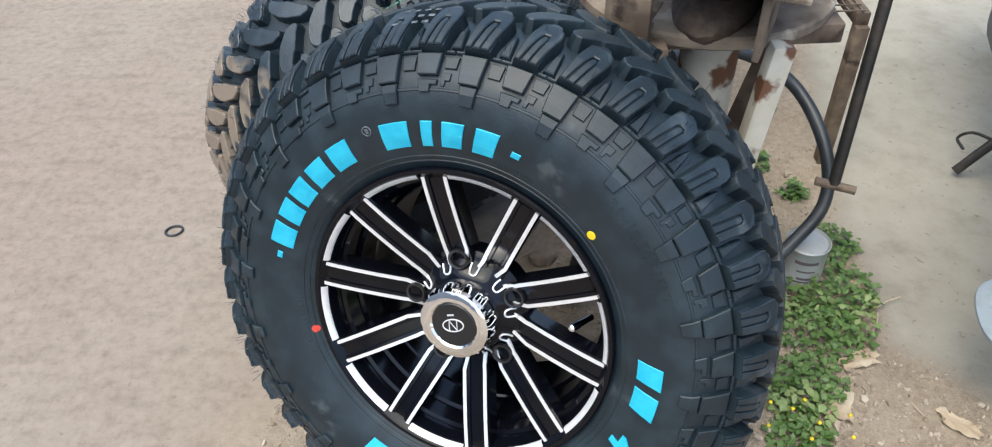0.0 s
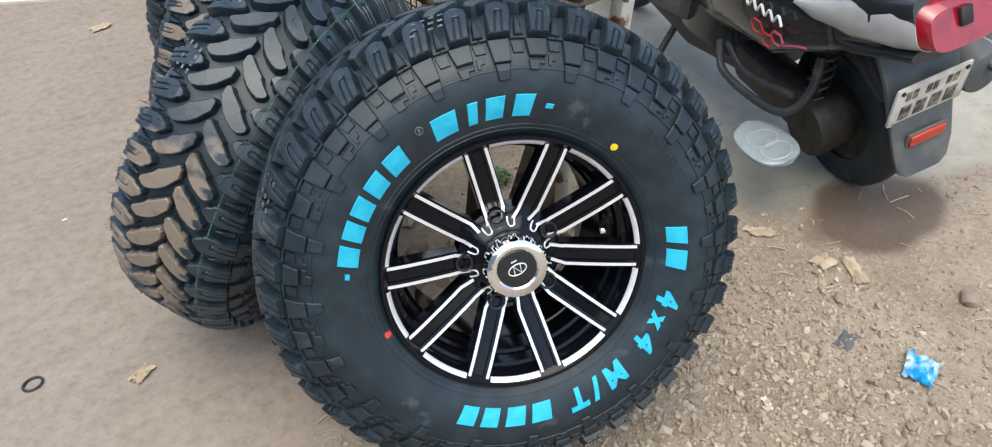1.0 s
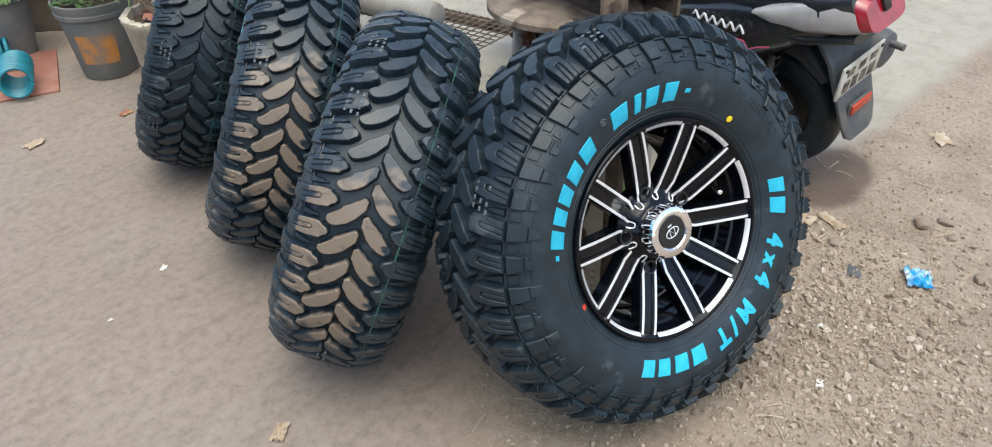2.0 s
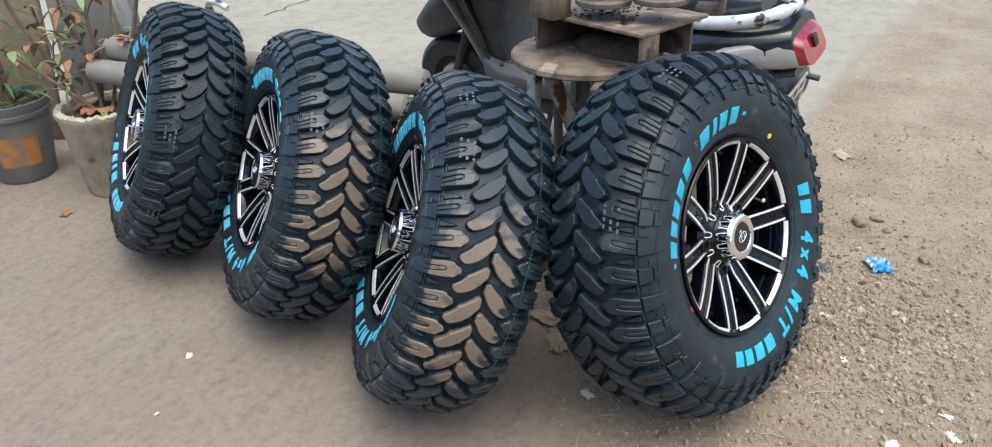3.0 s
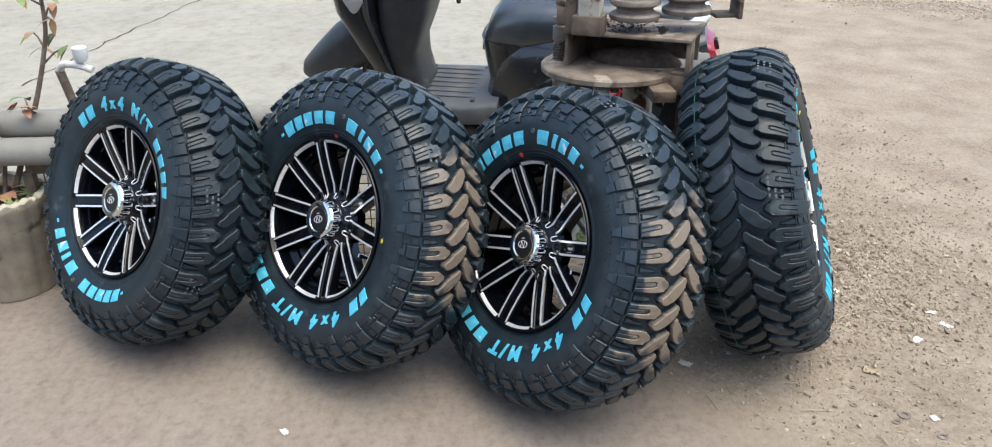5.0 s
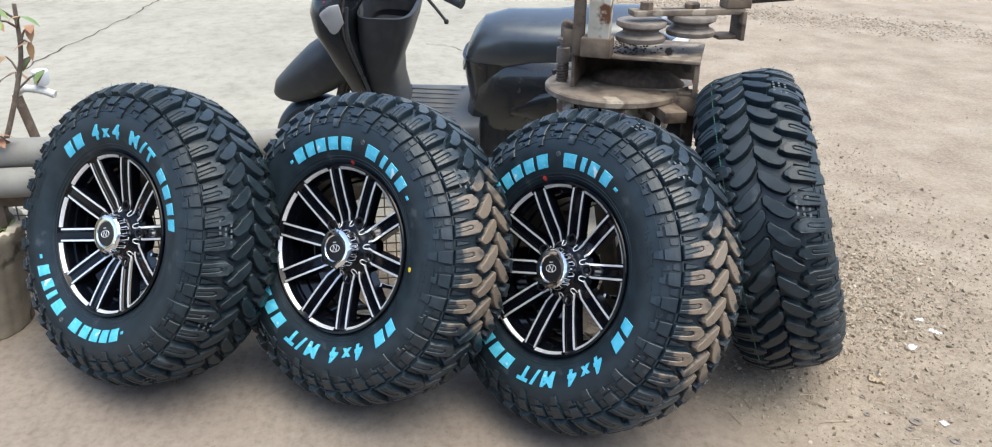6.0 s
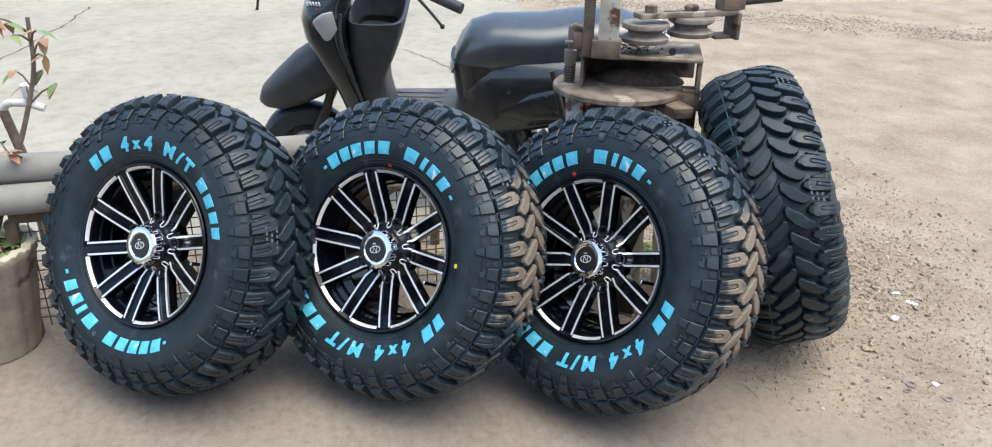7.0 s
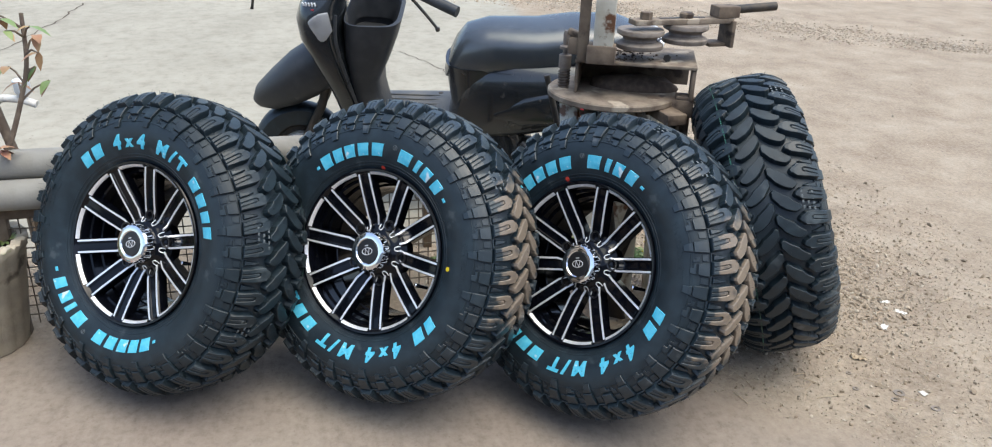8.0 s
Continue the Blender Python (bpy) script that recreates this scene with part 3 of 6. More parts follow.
def glyphs(text, size, height=0.0014, shear=0.16, heavy=0.0008):
    cu = bpy.data.curves.new("text", "FONT")
    cu.body, cu.size, cu.extrude, cu.align_x, cu.align_y, cu.shear, cu.offset, cu.resolution_u = text, size, height / 2, "CENTER", "CENTER", shear, heavy, 2
    ob = new("text", cu)
    me = bpy.data.meshes.new_from_object(ob.evaluated_get(bpy.context.evaluated_depsgraph_get()))
    bpy.data.objects.remove(ob)
    bm = bmesh.new()
    bm.from_mesh(me)
    bpy.data.meshes.remove(me)
    return bm


# ---- rim ----
def rim_barrel():
    prof = [(0.2065, -0.006), (0.2065, 0.0), (0.2045, 0.0025), (0.2, 0.002), (0.1985, -0.001), (0.193, -0.0055), (0.1905, -0.011), (0.1875, -0.034), (0.182, -0.036), (0.1795, -0.062), (0.174, -0.064), (0.171, -0.1), (0.168, -0.102), (0.17, -0.2), (0.19, -0.216), (0.2065, -0.222), (0.2065, -0.216)]
    return mesh_of(lathe(prof, 120), GLOSS_BLACK, 30)


def spoke_z(r):
    return -0.004 - 0.04 * ((0.2 - r) / 0.14) ** 1.25 if r < 0.2 else -0.004


def spoke():
    bm = bmesh.new()
    rs = [0.05, 0.075, 0.1, 0.13, 0.16, 0.185, 0.1985]
    rings = []
    for r in rs:
        w = 0.0172 if r > 0.08 else 0.0165
        z = spoke_z(r)
        cross = [(-w - 0.002, z - 0.03), (-w - 0.002, z - 0.004), (-w, z - 0.0005), (-w + 0.0045, z), (-0.008, z - 0.0005), (-0.0068, z - 0.0028), (0.0068, z - 0.0028), (0.008, z - 0.0005), (w - 0.0045, z), (w, z - 0.0005), (w + 0.002, z - 0.004), (w + 0.002, z - 0.03)]
        rings.append([bm.verts.new((r, y, zz)) for y, zz in cross])
    for p, q in zip(rings, rings[1:]):
        for i in range(len(p)):
            bm.faces.new((p[i], p[(i + 1) % len(p)], q[(i + 1) % len(p)], q[i]))
    bm.faces.new(rings[0])
    bm.faces.new(rings[-1][::-1])
    return mesh_of(bm, GLOSS_BLACK, 30)


def window_line():
    """Machined bright line round one opening between two spokes."""
    bm = bmesh.new()
    half = math.pi / 10
    off = 0.0148
    pts = []
    for r in np.linspace(0.1985, 0.088, 9):
        pts.append((r * math.cos(half) + off * math.sin(half), -r * math.sin(half) + off * math.cos(half), r))
    y_end = pts[-1][1]
    for k in range(1, 6):
        a = -math.pi / 2 - math.pi * k / 6
        x_c = pts[-1][0] - 0.001
        pts.append((x_c + abs(y_end) * 0.9 * math.cos(a), abs(y_end) * math.sin(a), 0.08))
    pts += [(x, -y, r) for x, y, r in pts[8::-1]]
    wid = 0.0024
    n = len(pts)
    left, right, lo_l, lo_r = [], [], [], []
    for i in range(n):
        a, b = Vector(pts[max(0, i - 1)][:2]), Vector(pts[min(n - 1, i + 1)][:2])
        d = (b - a).normalized()
        nn = Vector((-d.y, d.x))
        z = spoke_z(math.hypot(pts[i][0], pts[i][1])) + 0.0006
        c = Vector(pts[i][:2])
        for lst, k, dz in ((left, wid, 0.0), (right, -wid, 0.0), (lo_l, wid, -0.003), (lo_r, -wid, -0.003)):
            p = c + nn * k
            lst.append(bm.verts.new((p.x, p.y, z + dz)))
    for i in range(n - 1):
        bm.faces.new((left[i], left[i + 1], right[i + 1], right[i]))
        bm.faces.new((left[i], lo_l[i], lo_l[i + 1], left[i + 1]))
        bm.faces.new((right[i], right[i + 1], lo_r[i + 1], lo_r[i]))
    bm.transform(Matrix.Rotation(math.pi / 10, 4, "Z"))
    return mesh_of(bm, MACHINED, 40)


def lip_arc():
    """Machined arc on the lip between two spokes."""
    bm = bmesh.new()
    a0, a1 = radians(6.0), radians(30.0)
    rows = []
    for r, z in ((0.1912, -0.0085), (0.1922, -0.0048), (0.1975, -0.0008), (0.1985, -0.003)):
        rows.append([bm.verts.new((r * math.cos(a), r * math.sin(a), z + 0.0008)) for a in np.linspace(a0, a1, 13)])
    for p, q in zip(rows, rows[1:]):
        for i in range(12):
            bm.faces.new((p[i], p[i + 1], q[i + 1], q[i]))
    return mesh_of(bm, MACHINED, 40)


def hub_disc():
    bm = lathe([(0.0, -0.042), (0.062, -0.043), (0.074, -0.045), (0.082, -0.05), (0.084, -0.075), (0.03, -0.08)], 60)
    return mesh_of(bm, GLOSS_BLACK, 30)


def lug_hole():
    bm = lathe([(0.0115, -0.002), (0.0145, 0.0), (0.0135, 0.004), (0.0105, 0.003), (0.0095, -0.012), (0.0, -0.013)], 20)
    return mesh_of(bm, CAP_BLACK, 30)


def cap_body():
    wave = lambda a: 1 - 0.035 * max(0.0, math.cos(10 * a)) ** 4
    bm = add_lathe(bmesh.new(), [(0.046, -0.036), (0.0485, -0.028), (0.05, -0.008), (0.049, 0.003)], 120, None, wave)
    add_lathe(bm, [(0.049, 0.003), (0.0465, 0.008), (0.041, 0.0102), (0.033, 0.0098), (0.0305, 0.0078)], 120, None, lambda a: 1 - 0.018 * max(0.0, math.cos(10 * a)) ** 4)
    return mesh_of(bm, CHROME, 30)


def cap_disc():
    return mesh_of(lathe([(0.0308, 0.0072), (0.029, 0.0088), (0.0, 0.009)], 40), CAP_BLACK, 30)


def emblem():
    """Plain oval ring crossed by a bar, on the cap."""
    bm = bmesh.new()
    pts = [(0.0145 * math.cos(a), 0.0085 * math.sin(a), 0.0096) for a in np.linspace(0, 2 * math.pi, 25)]
    add_tube(bm, pts, 0.0009, 6)
    add_tube(bm, [(-0.007, -0.008, 0.0097), (-0.004, 0.007, 0.0097), (0.004, -0.007, 0.0097), (0.007, 0.008, 0.0097)], 0.0009, 6)
    add_box(bm, 0.009, 0.002, 0.0012, pose(0, 0.0145, 0.0094))
    return mesh_of(bm, MACHINED, 40)


def hook():
    """Bright rounded flute beside the cap."""
    pts = [(0.0685, -0.0052, -0.042), (0.063, -0.0055, -0.039), (0.0572, -0.0042, -0.0345), (0.0555, 0.0, -0.033), (0.0572, 0.0042, -0.0345), (0.063, 0.0055, -0.039), (0.0685, 0.0052, -0.042)]
    return mesh_of(tube(smooth_path(pts, 4), 0.0014, 6), MACHINED, 60)


def hub_barrel():
    bm = lathe([(0.073, -0.0445), (0.063, -0.04), (0.056, -0.034), (0.051, -0.03), (0.04, -0.03)], 60, None, lambda a: 1 + 0.03 * math.cos(10 * a))
    return mesh_of(bm, GLOSS_BLACK, 40)


def valve():
    bm = lathe([(0.0042, -0.012), (0.0045, 0.012), (0.0052, 0.013), (0.0052, 0.026), (0.003, 0.028), (0.0, 0.028)], 12)
    return mesh_of(bm, CHROME, 30)


RIBS = [rib(r) for r in (0.2155, 0.2225, 0.304)]
SHARED = dict(carcass=carcass(), tread=tread(), hairs=hairs(), barrel=rim_barrel(), spoke=spoke(), line=window_line(), arc=lip_arc(), hub=hub_disc(), lug=lug_hole(), cap=cap_body(), disc=cap_disc(), emblem=emblem(), hook=hook(), hubbarrel=hub_barrel(), valve=valve())

CLEAN_TREAD = SHARED["tread"].copy()
CLEAN_TREAD.materials[0] = RUBBER
MIRROR_TREAD = tread(-1)
MIRROR_TREAD.materials[0] = RUBBER
# letter widths in millimetres and angle, degrees, of each block on the first tyre; 0 degrees points to the wheel's right
WORD_A = [(171.5, 9, 7), (164.6, 30, 30), (156.0, 27, 30), (147.8, 29, 30), (138.8, 30, 30), (129.2, 32, 31), (110.4, 36, 32), (101.0, 14, 32), (93.8, 26, 32), (84.6, 27, 32), (76.0, 11, 7)]
WORD_B = [(4.0, 27, 31), (-5.2, 31, 31)]
WORD_C = [(-85.5, 32, 30), (-95.2, 31, 30), (-104.6, 27, 30), (-113.0, 27, 30)]
LETTERS = {}
for word in (WORD_A, WORD_B, WORD_C):
    for a, w, h in word:
        LETTERS[(a, w, h)] = wrap(slanted(w * 0.001, h * 0.001), CYAN, radians(a), 0.2525)
for a, ch in ((-20.5, "4"), (-29.5, "x"), (-38.5, "4"), (-54.5, "M"), (-63.2, "/"), (-70.5, "T")):
    g = glyphs(ch, 0.046 if ch != "x" else 0.036, 0.003, 0.16, 0.0022)
    LETTERS[(a, 1, ch)] = wrap(cut_up(g), CYAN, radians(a), 0.2525)
# copies for the three wheels facing the sky, reflection painted in
PALE_LETTERS = {}
for key, me in LETTERS.items():
    PALE_LETTERS[key] = me.copy()
    PALE_LETTERS[key].materials[0] = CYAN_SKYLIT
SIZE_TEXT = wrap(cut_up(glyphs("31x10.50R15LT", 0.021, 0.0016, 0.0, 0.0)), RUBBER, radians(38), 0.278)
REG = wrap(joined(add_lathe(bmesh.new(), [(0.0062, 0), (0.0062, 0.001), (0.005, 0.001), (0.005, 0)], 20), box(0.004, 0.006, 0.002)), CHALK, radians(117.8), 0.266)
SMALL_PRINT = []
for k in range(2):
    rows = bmesh.new()
    for i in range(16):
        add_box(rows, 0.0035 + 0.002 * ((i * 7) % 3), 0.0065, 0.0011, pose(-0.052 + i * 0.0068, 0, 0))
    SMALL_PRINT.append(wrap(cut_up(rows), RUBBER, radians(-165 if k else 68), 0.2285))


def dot(angle, r, material, size=0.0055):
    return wrap(lathe([(size, -0.001), (size, 0.0008), (0.0, 0.001)], 14), material, radians(angle), r)


def stripe(s0, material):
    """Thin paint line round the tread tops, with breaks at the grooves."""
    bm = bmesh.new()
    seg = 300
    for i in range(seg):
        a, b = 2 * math.pi * i / seg, 2 * math.pi * (i + 0.8) / seg
        v = [bm.verts.new(on_tyre(x, s, 0.0174)) for x, s in ((a, s0 - 0.0011), (b, s0 - 0.0011), (b, s0 + 0.0011), (a, s0 + 0.0011))]
        bm.faces.new(v)
    return mesh_of(bm, material)


STRIPE = stripe(-0.07, GREEN_LINE)
CHALKS = []
for k in range(4):
    bm = bmesh.new()
    rr = random.Random(k)
    for i in range(4):
        for j in range(3):
            a, s = 0.035 * i + 0.01 * j, 0.062 + 0.011 * j
            v = [bm.verts.new(on_tyre(x, y, 0.0175)) for x, y in ((a, s), (a + 0.02, s), (a + 0.02, s + 0.004), (a, s + 0.004))]
            bm.faces.new(v)
    CHALKS.append(mesh_of(bm, CHALK))


def wheel(centre, yaw, elev, spoke_phase, tyre_turn, dots, chalk_at, mud_at, label, size=0.98):
    n = Vector((math.cos(radians(elev)) * math.cos(radians(yaw)), math.cos(radians(elev)) * math.sin(radians(yaw)), math.sin(radians(elev))))
    e1 = Vector((0, 0, 1)).cross(n).normalized()
    e2 = n.cross(e1)
    m = Matrix((e1, e2, n)).transposed().to_4x4()
    m.translation = centre
    m = m @ Matrix.Scale(size, 4)
    w = thing("wheel", m, label, "wheel", "mud-terrain wheels")
    tyre = part("tyre", SHARED["carcass"], None, w, "black rubber tyre with turquoise raised lettering")
    tyre.rotation_euler = (0, 0, radians(tyre_turn))
    muddy = mud_at is not None
    tr = part("tread", SHARED["tread"] if muddy else MIRROR_TREAD if size == 1.0 else CLEAN_TREAD, None, tyre, "chunky block tread with dried brown mud" if muddy else "chunky black block tread")
    tr.rotation_euler = (0, 0, radians((mud_at or 0) - tyre_turn))
    for me in RIBS:
        part("sidewall_rib", me, None, tyre)
    part("moulding_hairs", SHARED["hairs"], None, tyre)["kind"] = "stuff"
    part("paint_stripe", STRIPE, None, tyre, "thin green paint line")
    for me in (LETTERS if size == 1.0 else PALE_LETTERS).values():
        part("letter", me, None, tyre)
    part("size_marking", SIZE_TEXT, None, tyre)
    part("registered_mark", REG, None, tyre)
    for me in SMALL_PRINT:
        part("small_print", me, None, tyre)
    for a, r, mm in dots:
        part("paint_dot", dot(a - tyre_turn, r, mm), None, tyre)
    for i, a in enumerate(chalk_at):
        c = part("chalk_mark", CHALKS[i % 4], None, tyre, "faint white chalk print")
        c.rotation_euler = (0, 0, radians(a - tyre_turn))
        c["kind"] = "stuff"
    rim = part("rim", SHARED["barrel"], None, w, "gloss black alloy rim with machined edges")
    rim.rotation_euler = (0, 0, radians(spoke_phase))
    for k in range(10):
        turn = (0, 0, radians(36 * k))
        part("spoke", SHARED["spoke"], None, rim).rotation_euler = turn
        part("machined_line", SHARED["line"], None, rim).rotation_euler = turn
        part("lip_arc", SHARED["arc"], None, rim).rotation_euler = turn
        h = part("flute", SHARED["hook"], None, rim)
        h.rotation_euler = (0, 0, radians(36 * k + 18))
        if k % 2 == 0:
            lug = part("lug_hole", SHARED["lug"], None, rim)
            a = radians(36 * k)
            lug.location = (0.0735 * math.cos(a), 0.0735 * math.sin(a), -0.037)
    part("hub_disc", SHARED["hub"], None, rim)
    part("hub_barrel", SHARED["hubbarrel"], None, rim)
    v = part("valve_stem", SHARED["valve"], None, rim)
    a = radians(10.7 - 31.5)
    v.location = (0.158 * math.cos(a), 0.158 * math.sin(a), -0.045)
    v.rotation_euler = (0, radians(-25), a)
    cap = part("center_cap", SHARED["cap"], None, w, "chrome center cap with dark badge")
    part("badge", SHARED["disc"], None, cap)
    part("emblem", SHARED["emblem"], None, cap)
    cap.rotation_euler = (0, 0, radians(20))
    cap.location = (0, 0, -0.004)
    return w


wheel((0.056, 2.487, 0.417), 139.0, 21.8, 14.4, 131.0, [], [-25, -60, 10], None, "black mud-terrain wheel with chrome cap leaning beside a planter")
wheel((-0.102, 1.935, 0.419), 136.4, 21.3, 0.0, -34.5, [(91.7, 0.21, RED_DOT), (3.0, 0.232, YELLOW)], [35], 12, "black mud-terrain wheel with muddy tread leaning between two others")
wheel((-0.257, 1.448, 0.412), 122.8, 21.0, 17.6, -13.0, [(118.2, 0.216, RED_DOT)], [72, 50], 8, "black mud-terrain wheel with brown mud on its tread")
wheel((-0.097, 0.726, 0.444), -112.8, 17.4, 31.5, 0.0, [(47.2, 0.231, YELLOW), (-160.4, 0.217, RED_DOT)], [100, 150], None, "black mud-terrain wheel leaning against the pipe bender on dirt", 1.0)


# ---- pipe bending machine on its stand ----
LEG_TOP, LEG_FOOT = (0.405, 1.14, 0.68), (0.33, 1.3, 0.0)


def machine():
    m = thing("pipe_bender", pose(0.27, 1.17, 0), "rusty dust-covered pipe bending machine on a chipped cream column", "machine")
    O = Vector((0.27, 1.17, 0))

    def at(x, y, z):
        return (x - O.x, y - O.y, z)

    disc = lathe([(0.0, 0.676), (0.183, 0.676), (0.188, 0.68), (0.188, 0.692), (0.184, 0.696), (0.0, 0.696)], 48)
    part("round_table", disc, DUSTY_STEEL, m)
    turn = math.degrees(math.atan2(-0.306, -0.143))
    base = pose(*at(0.2405, 1.303, 0), 0, 0, turn)  # x runs along the front edge, y goes away from it
    plate = joined(box(0.338, 0.25, 0.009, base @ pose(0.169, 0.125, 0.7885), 0.002))
    part("top_plate", plate, DUSTY_STEEL, m)
    part("side_wall", box(0.009, 0.21, 0.088, base @ pose(0.006, 0.115, 0.74), 0.002), RUST, m)
    part("side_wall", box(0.012, 0.06, 0.088, base @ pose(0.331, 0.035, 0.74), 0.002), RUST, m)
    part("back_wall", box(0.32, 0.009, 0.088, base @ pose(0.169, 0.2, 0.74), 0.002), RUST, m)
    part("angle_bracket", joined(box(0.13, 0.045, 0.05, base @ pose(0.275, 0.03, 0.672), 0.002), box(0.05, 0.05, 0.008, base @ pose(0.315, 0.035, 0.702), 0.001)), RUST, m)
    heap = bmesh.new()
    bmesh.ops.create_icosphere(heap, subdivisions=3, radius=1.0)
    for v in heap.verts:
        v.co = Vector((v.co.x * 0.13, v.co.y * 0.06, max(-0.1, v.co.z * 0.035 + 0.012 * noise.noise(v.co * 3))))
    heap.transform(base @ pose(0.17, 0.12, 0.7))
    part("grit_mound", heap, SOIL, m, "dark grit and filings")
    grit = bmesh.new()
    rr = random.Random(3)
    for _ in range(160):
        s = rr.uniform(0.002, 0.006)
        add_box(grit, s, s, s * 0.6, base @ pose(rr.gauss(0.12, 0.05), rr.uniform(0.02, 0.2), 0.794 + s * 0.2, 0, 0, rr.uniform(0, 90)))
    g = part("grit", grit, SOIL, m)
    g["kind"] = "stuff"
    # upright post on a collar
    post = pose(*at(0.2, 1.243, 0), 0, 0, turn)
    part("post_collar", box(0.078, 0.062, 0.05, post @ pose(0, 0, 0.817), 0.003), RUST, m)
    part("post", box(0.055, 0.045, 0.42, post @ pose(0.004, 0, 1.05), 0.003), CREAM, m, "chipped cream square post")
    part("side_bar", box(0.03, 0.02, 0.46, post @ pose(-0.052, 0.012, 1.02), 0.002), RUST, m)
    part("knob_block", joined(box(0.04, 0.04, 0.05, post @ pose(-0.075, 0.03, 0.83), 0.008), box(0.05, 0.03, 0.018, post @ pose(-0.075, 0.03, 0.86, 0, 20, 0), 0.006)), RUST, m)
    # pulleys and their arm
    for x, y, z, r in ((0.222, 1.12, 0.852, 0.066), (0.215, 0.985, 0.866, 0.064)):
        prof = [(0.0, 0.026), (r * 0.97, 0.026), (r, 0.023), (r, 0.014), (r * 0.97, 0.012), (r * 0.74, 0.004), (r * 0.72, 0.0), (r * 0.74, -0.004), (r * 0.97, -0.012), (r, -0.014), (r, -0.023), (r * 0.97, -0.026), (0.0, -0.026)]
        part("pulley", lathe(prof, 40, Matrix.Translation(at(x, y, z))), WORN_STEEL, m, "grooved steel pulley")
    arm_m = pose(*at(0.215, 1.0, 0), 0, 0, -88)
    part("arm", box(0.31, 0.048, 0.015, arm_m @ pose(0, 0, 0.9), 0.002), DUSTY_STEEL, m)
    part("arm_slot", box(0.14, 0.011, 0.002, arm_m @ pose(0.0, 0.0, 0.9078)), DARK_METAL, m)
    hexa = [(0.017 * math.cos(a), 0.017 * math.sin(a)) for a in np.arange(0, 6) * math.pi / 3]
    part("hex_nut", prism(hexa, 0.8, 0.82, 0.002, Matrix.Translation(at(0.207, 1.115, 0.108))), RUST, m)
    part("bolt_head", lathe([(0.0, 0.0), (0.019, 0.0), (0.02, 0.004), (0.02, 0.012), (0.016, 0.016), (0.0, 0.016)], 20, Matrix.Translation(at(0.22, 0.985, 0.907))), RUST, m)
    part("end_bracket", joined(box(0.012, 0.07, 0.075, arm_m @ pose(0.15, 0.0, 0.863), 0.002), box(0.06, 0.06, 0.01, arm_m @ pose(0.122, 0.02, 0.83), 0.002)), RUST, m)
    part("end_block", box(0.07, 0.05, 0.032, arm_m @ pose(0.135, 0, 0.924), 0.003), RUST, m)
    part("lever_rod", tube([arm_m @ Vector((0.16, 0, 0.928)), arm_m @ Vector((0.3, 0.0, 0.935))], 0.0125, 14), DARK_METAL, m)
    # spring-loaded screw on the round table
    s = Matrix.Translation(at(0.315, 1.305, 0))
    part("spring_screw", lathe([(0.0, 0.69), (0.014, 0.69), (0.014, 0.75), (0.018, 0.752), (0.018, 0.79), (0.008, 0.795), (0.008, 0.806), (0.018, 0.808), (0.018, 0.815), (0.009, 0.82), (0.009, 0.852), (0.006, 0.86), (0.0, 0.86)], 18, s), WORN_STEEL, m)
    part("spring", tube([s @ Vector((0.016 * math.cos(a), 0.016 * math.sin(a), 0.7 + 0.008 * a / 6.283)) for a in np.arange(0, 38, 0.4)], 0.0022, 6), RUST, m)
    part("loose_bolt", joined(tube([at(0.17, 1.055, 0.806), at(0.19, 1.04, 0.803)], 0.006, 10), tube([at(0.165, 1.059, 0.806), at(0.171, 1.0545, 0.806)], 0.011, 6)), DARK_METAL, m)
    # stand
    part("column", tube([at(0.272, 1.085, 0.0), at(0.272, 1.085, 0.68)], 0.042, 24), CREAM, m, "chipped cream painted steel column")
    part("strut", tube([at(0.135, 1.22, 0.675), at(0.27, 1.15, 0.38)], 0.019, 14), CREAM, m)
    part("strut", box(0.06, 0.02, 0.34, pose(*at(0.23, 1.3, 0.51), 8, 10, 40), 0.003), CREAM, m)
    part("leg", joined(tube([at(*LEG_TOP), at(*LEG_FOOT)], 0.022, 4)), RUST, m, "brown angle-iron leg")
    part("leg", box(0.032, 0.032, 0.7, pose(*at(0.17, 0.985, 0.34)), 0.003), RUST, m, "brown angle-iron leg")
    part("leg", box(0.03, 0.03, 0.7, pose(*at(0.3, 0.98, 0.34), 0, 6, 0), 0.003), CREAM, m)
    part("leg", box(0.06, 0.012, 0.66, pose(*at(0.17, 1.2, 0.34), 0, 14, 30), 0.002), DARK_METAL, m)
    part("leg", box(0.05, 0.012, 0.66, pose(*at(0.22, 1.07, 0.34), 0, -16, 60), 0.002), DARK_METAL, m)
    part("crossbar", box(0.4, 0.06, 0.03, pose(*at(0.245, 1.075, 0.662), 0, 0, 2), 0.003), RUST, m)
    part("base_plate", box(0.2, 0.2, 0.012, pose(*at(0.272, 1.085, 0.008)), 0.002), RUST, m)
    return m


machine()
hose_pts = [(0.3, 1.42, 0.42), (0.44, 1.47, 0.4), (0.555, 1.44, 0.34), (0.6, 1.33, 0.27), (0.6, 1.26, 0.18), (0.52, 1.2, 0.11), (0.4, 1.13, 0.03)]
solo("hose", tube(smooth_path(hose_pts, 8), 0.013, 14), HOSE_RUBBER, "thick black rubber hose hanging in a loop", "hose")
rod = thing("bar_handle", pose(0.56, 1.17, 0.3), "thin dark steel rod with a short cross bar", "tool")
part("rod", tube([(0, 0, 0), (0.035, 0.09, 0.36)], 0.0105, 12), DARK_METAL, rod)
part("cross_bar", tube([(-0.03, 0.01, 0.0), (0.035, -0.015, -0.005)], 0.008, 10), RUST, rod)


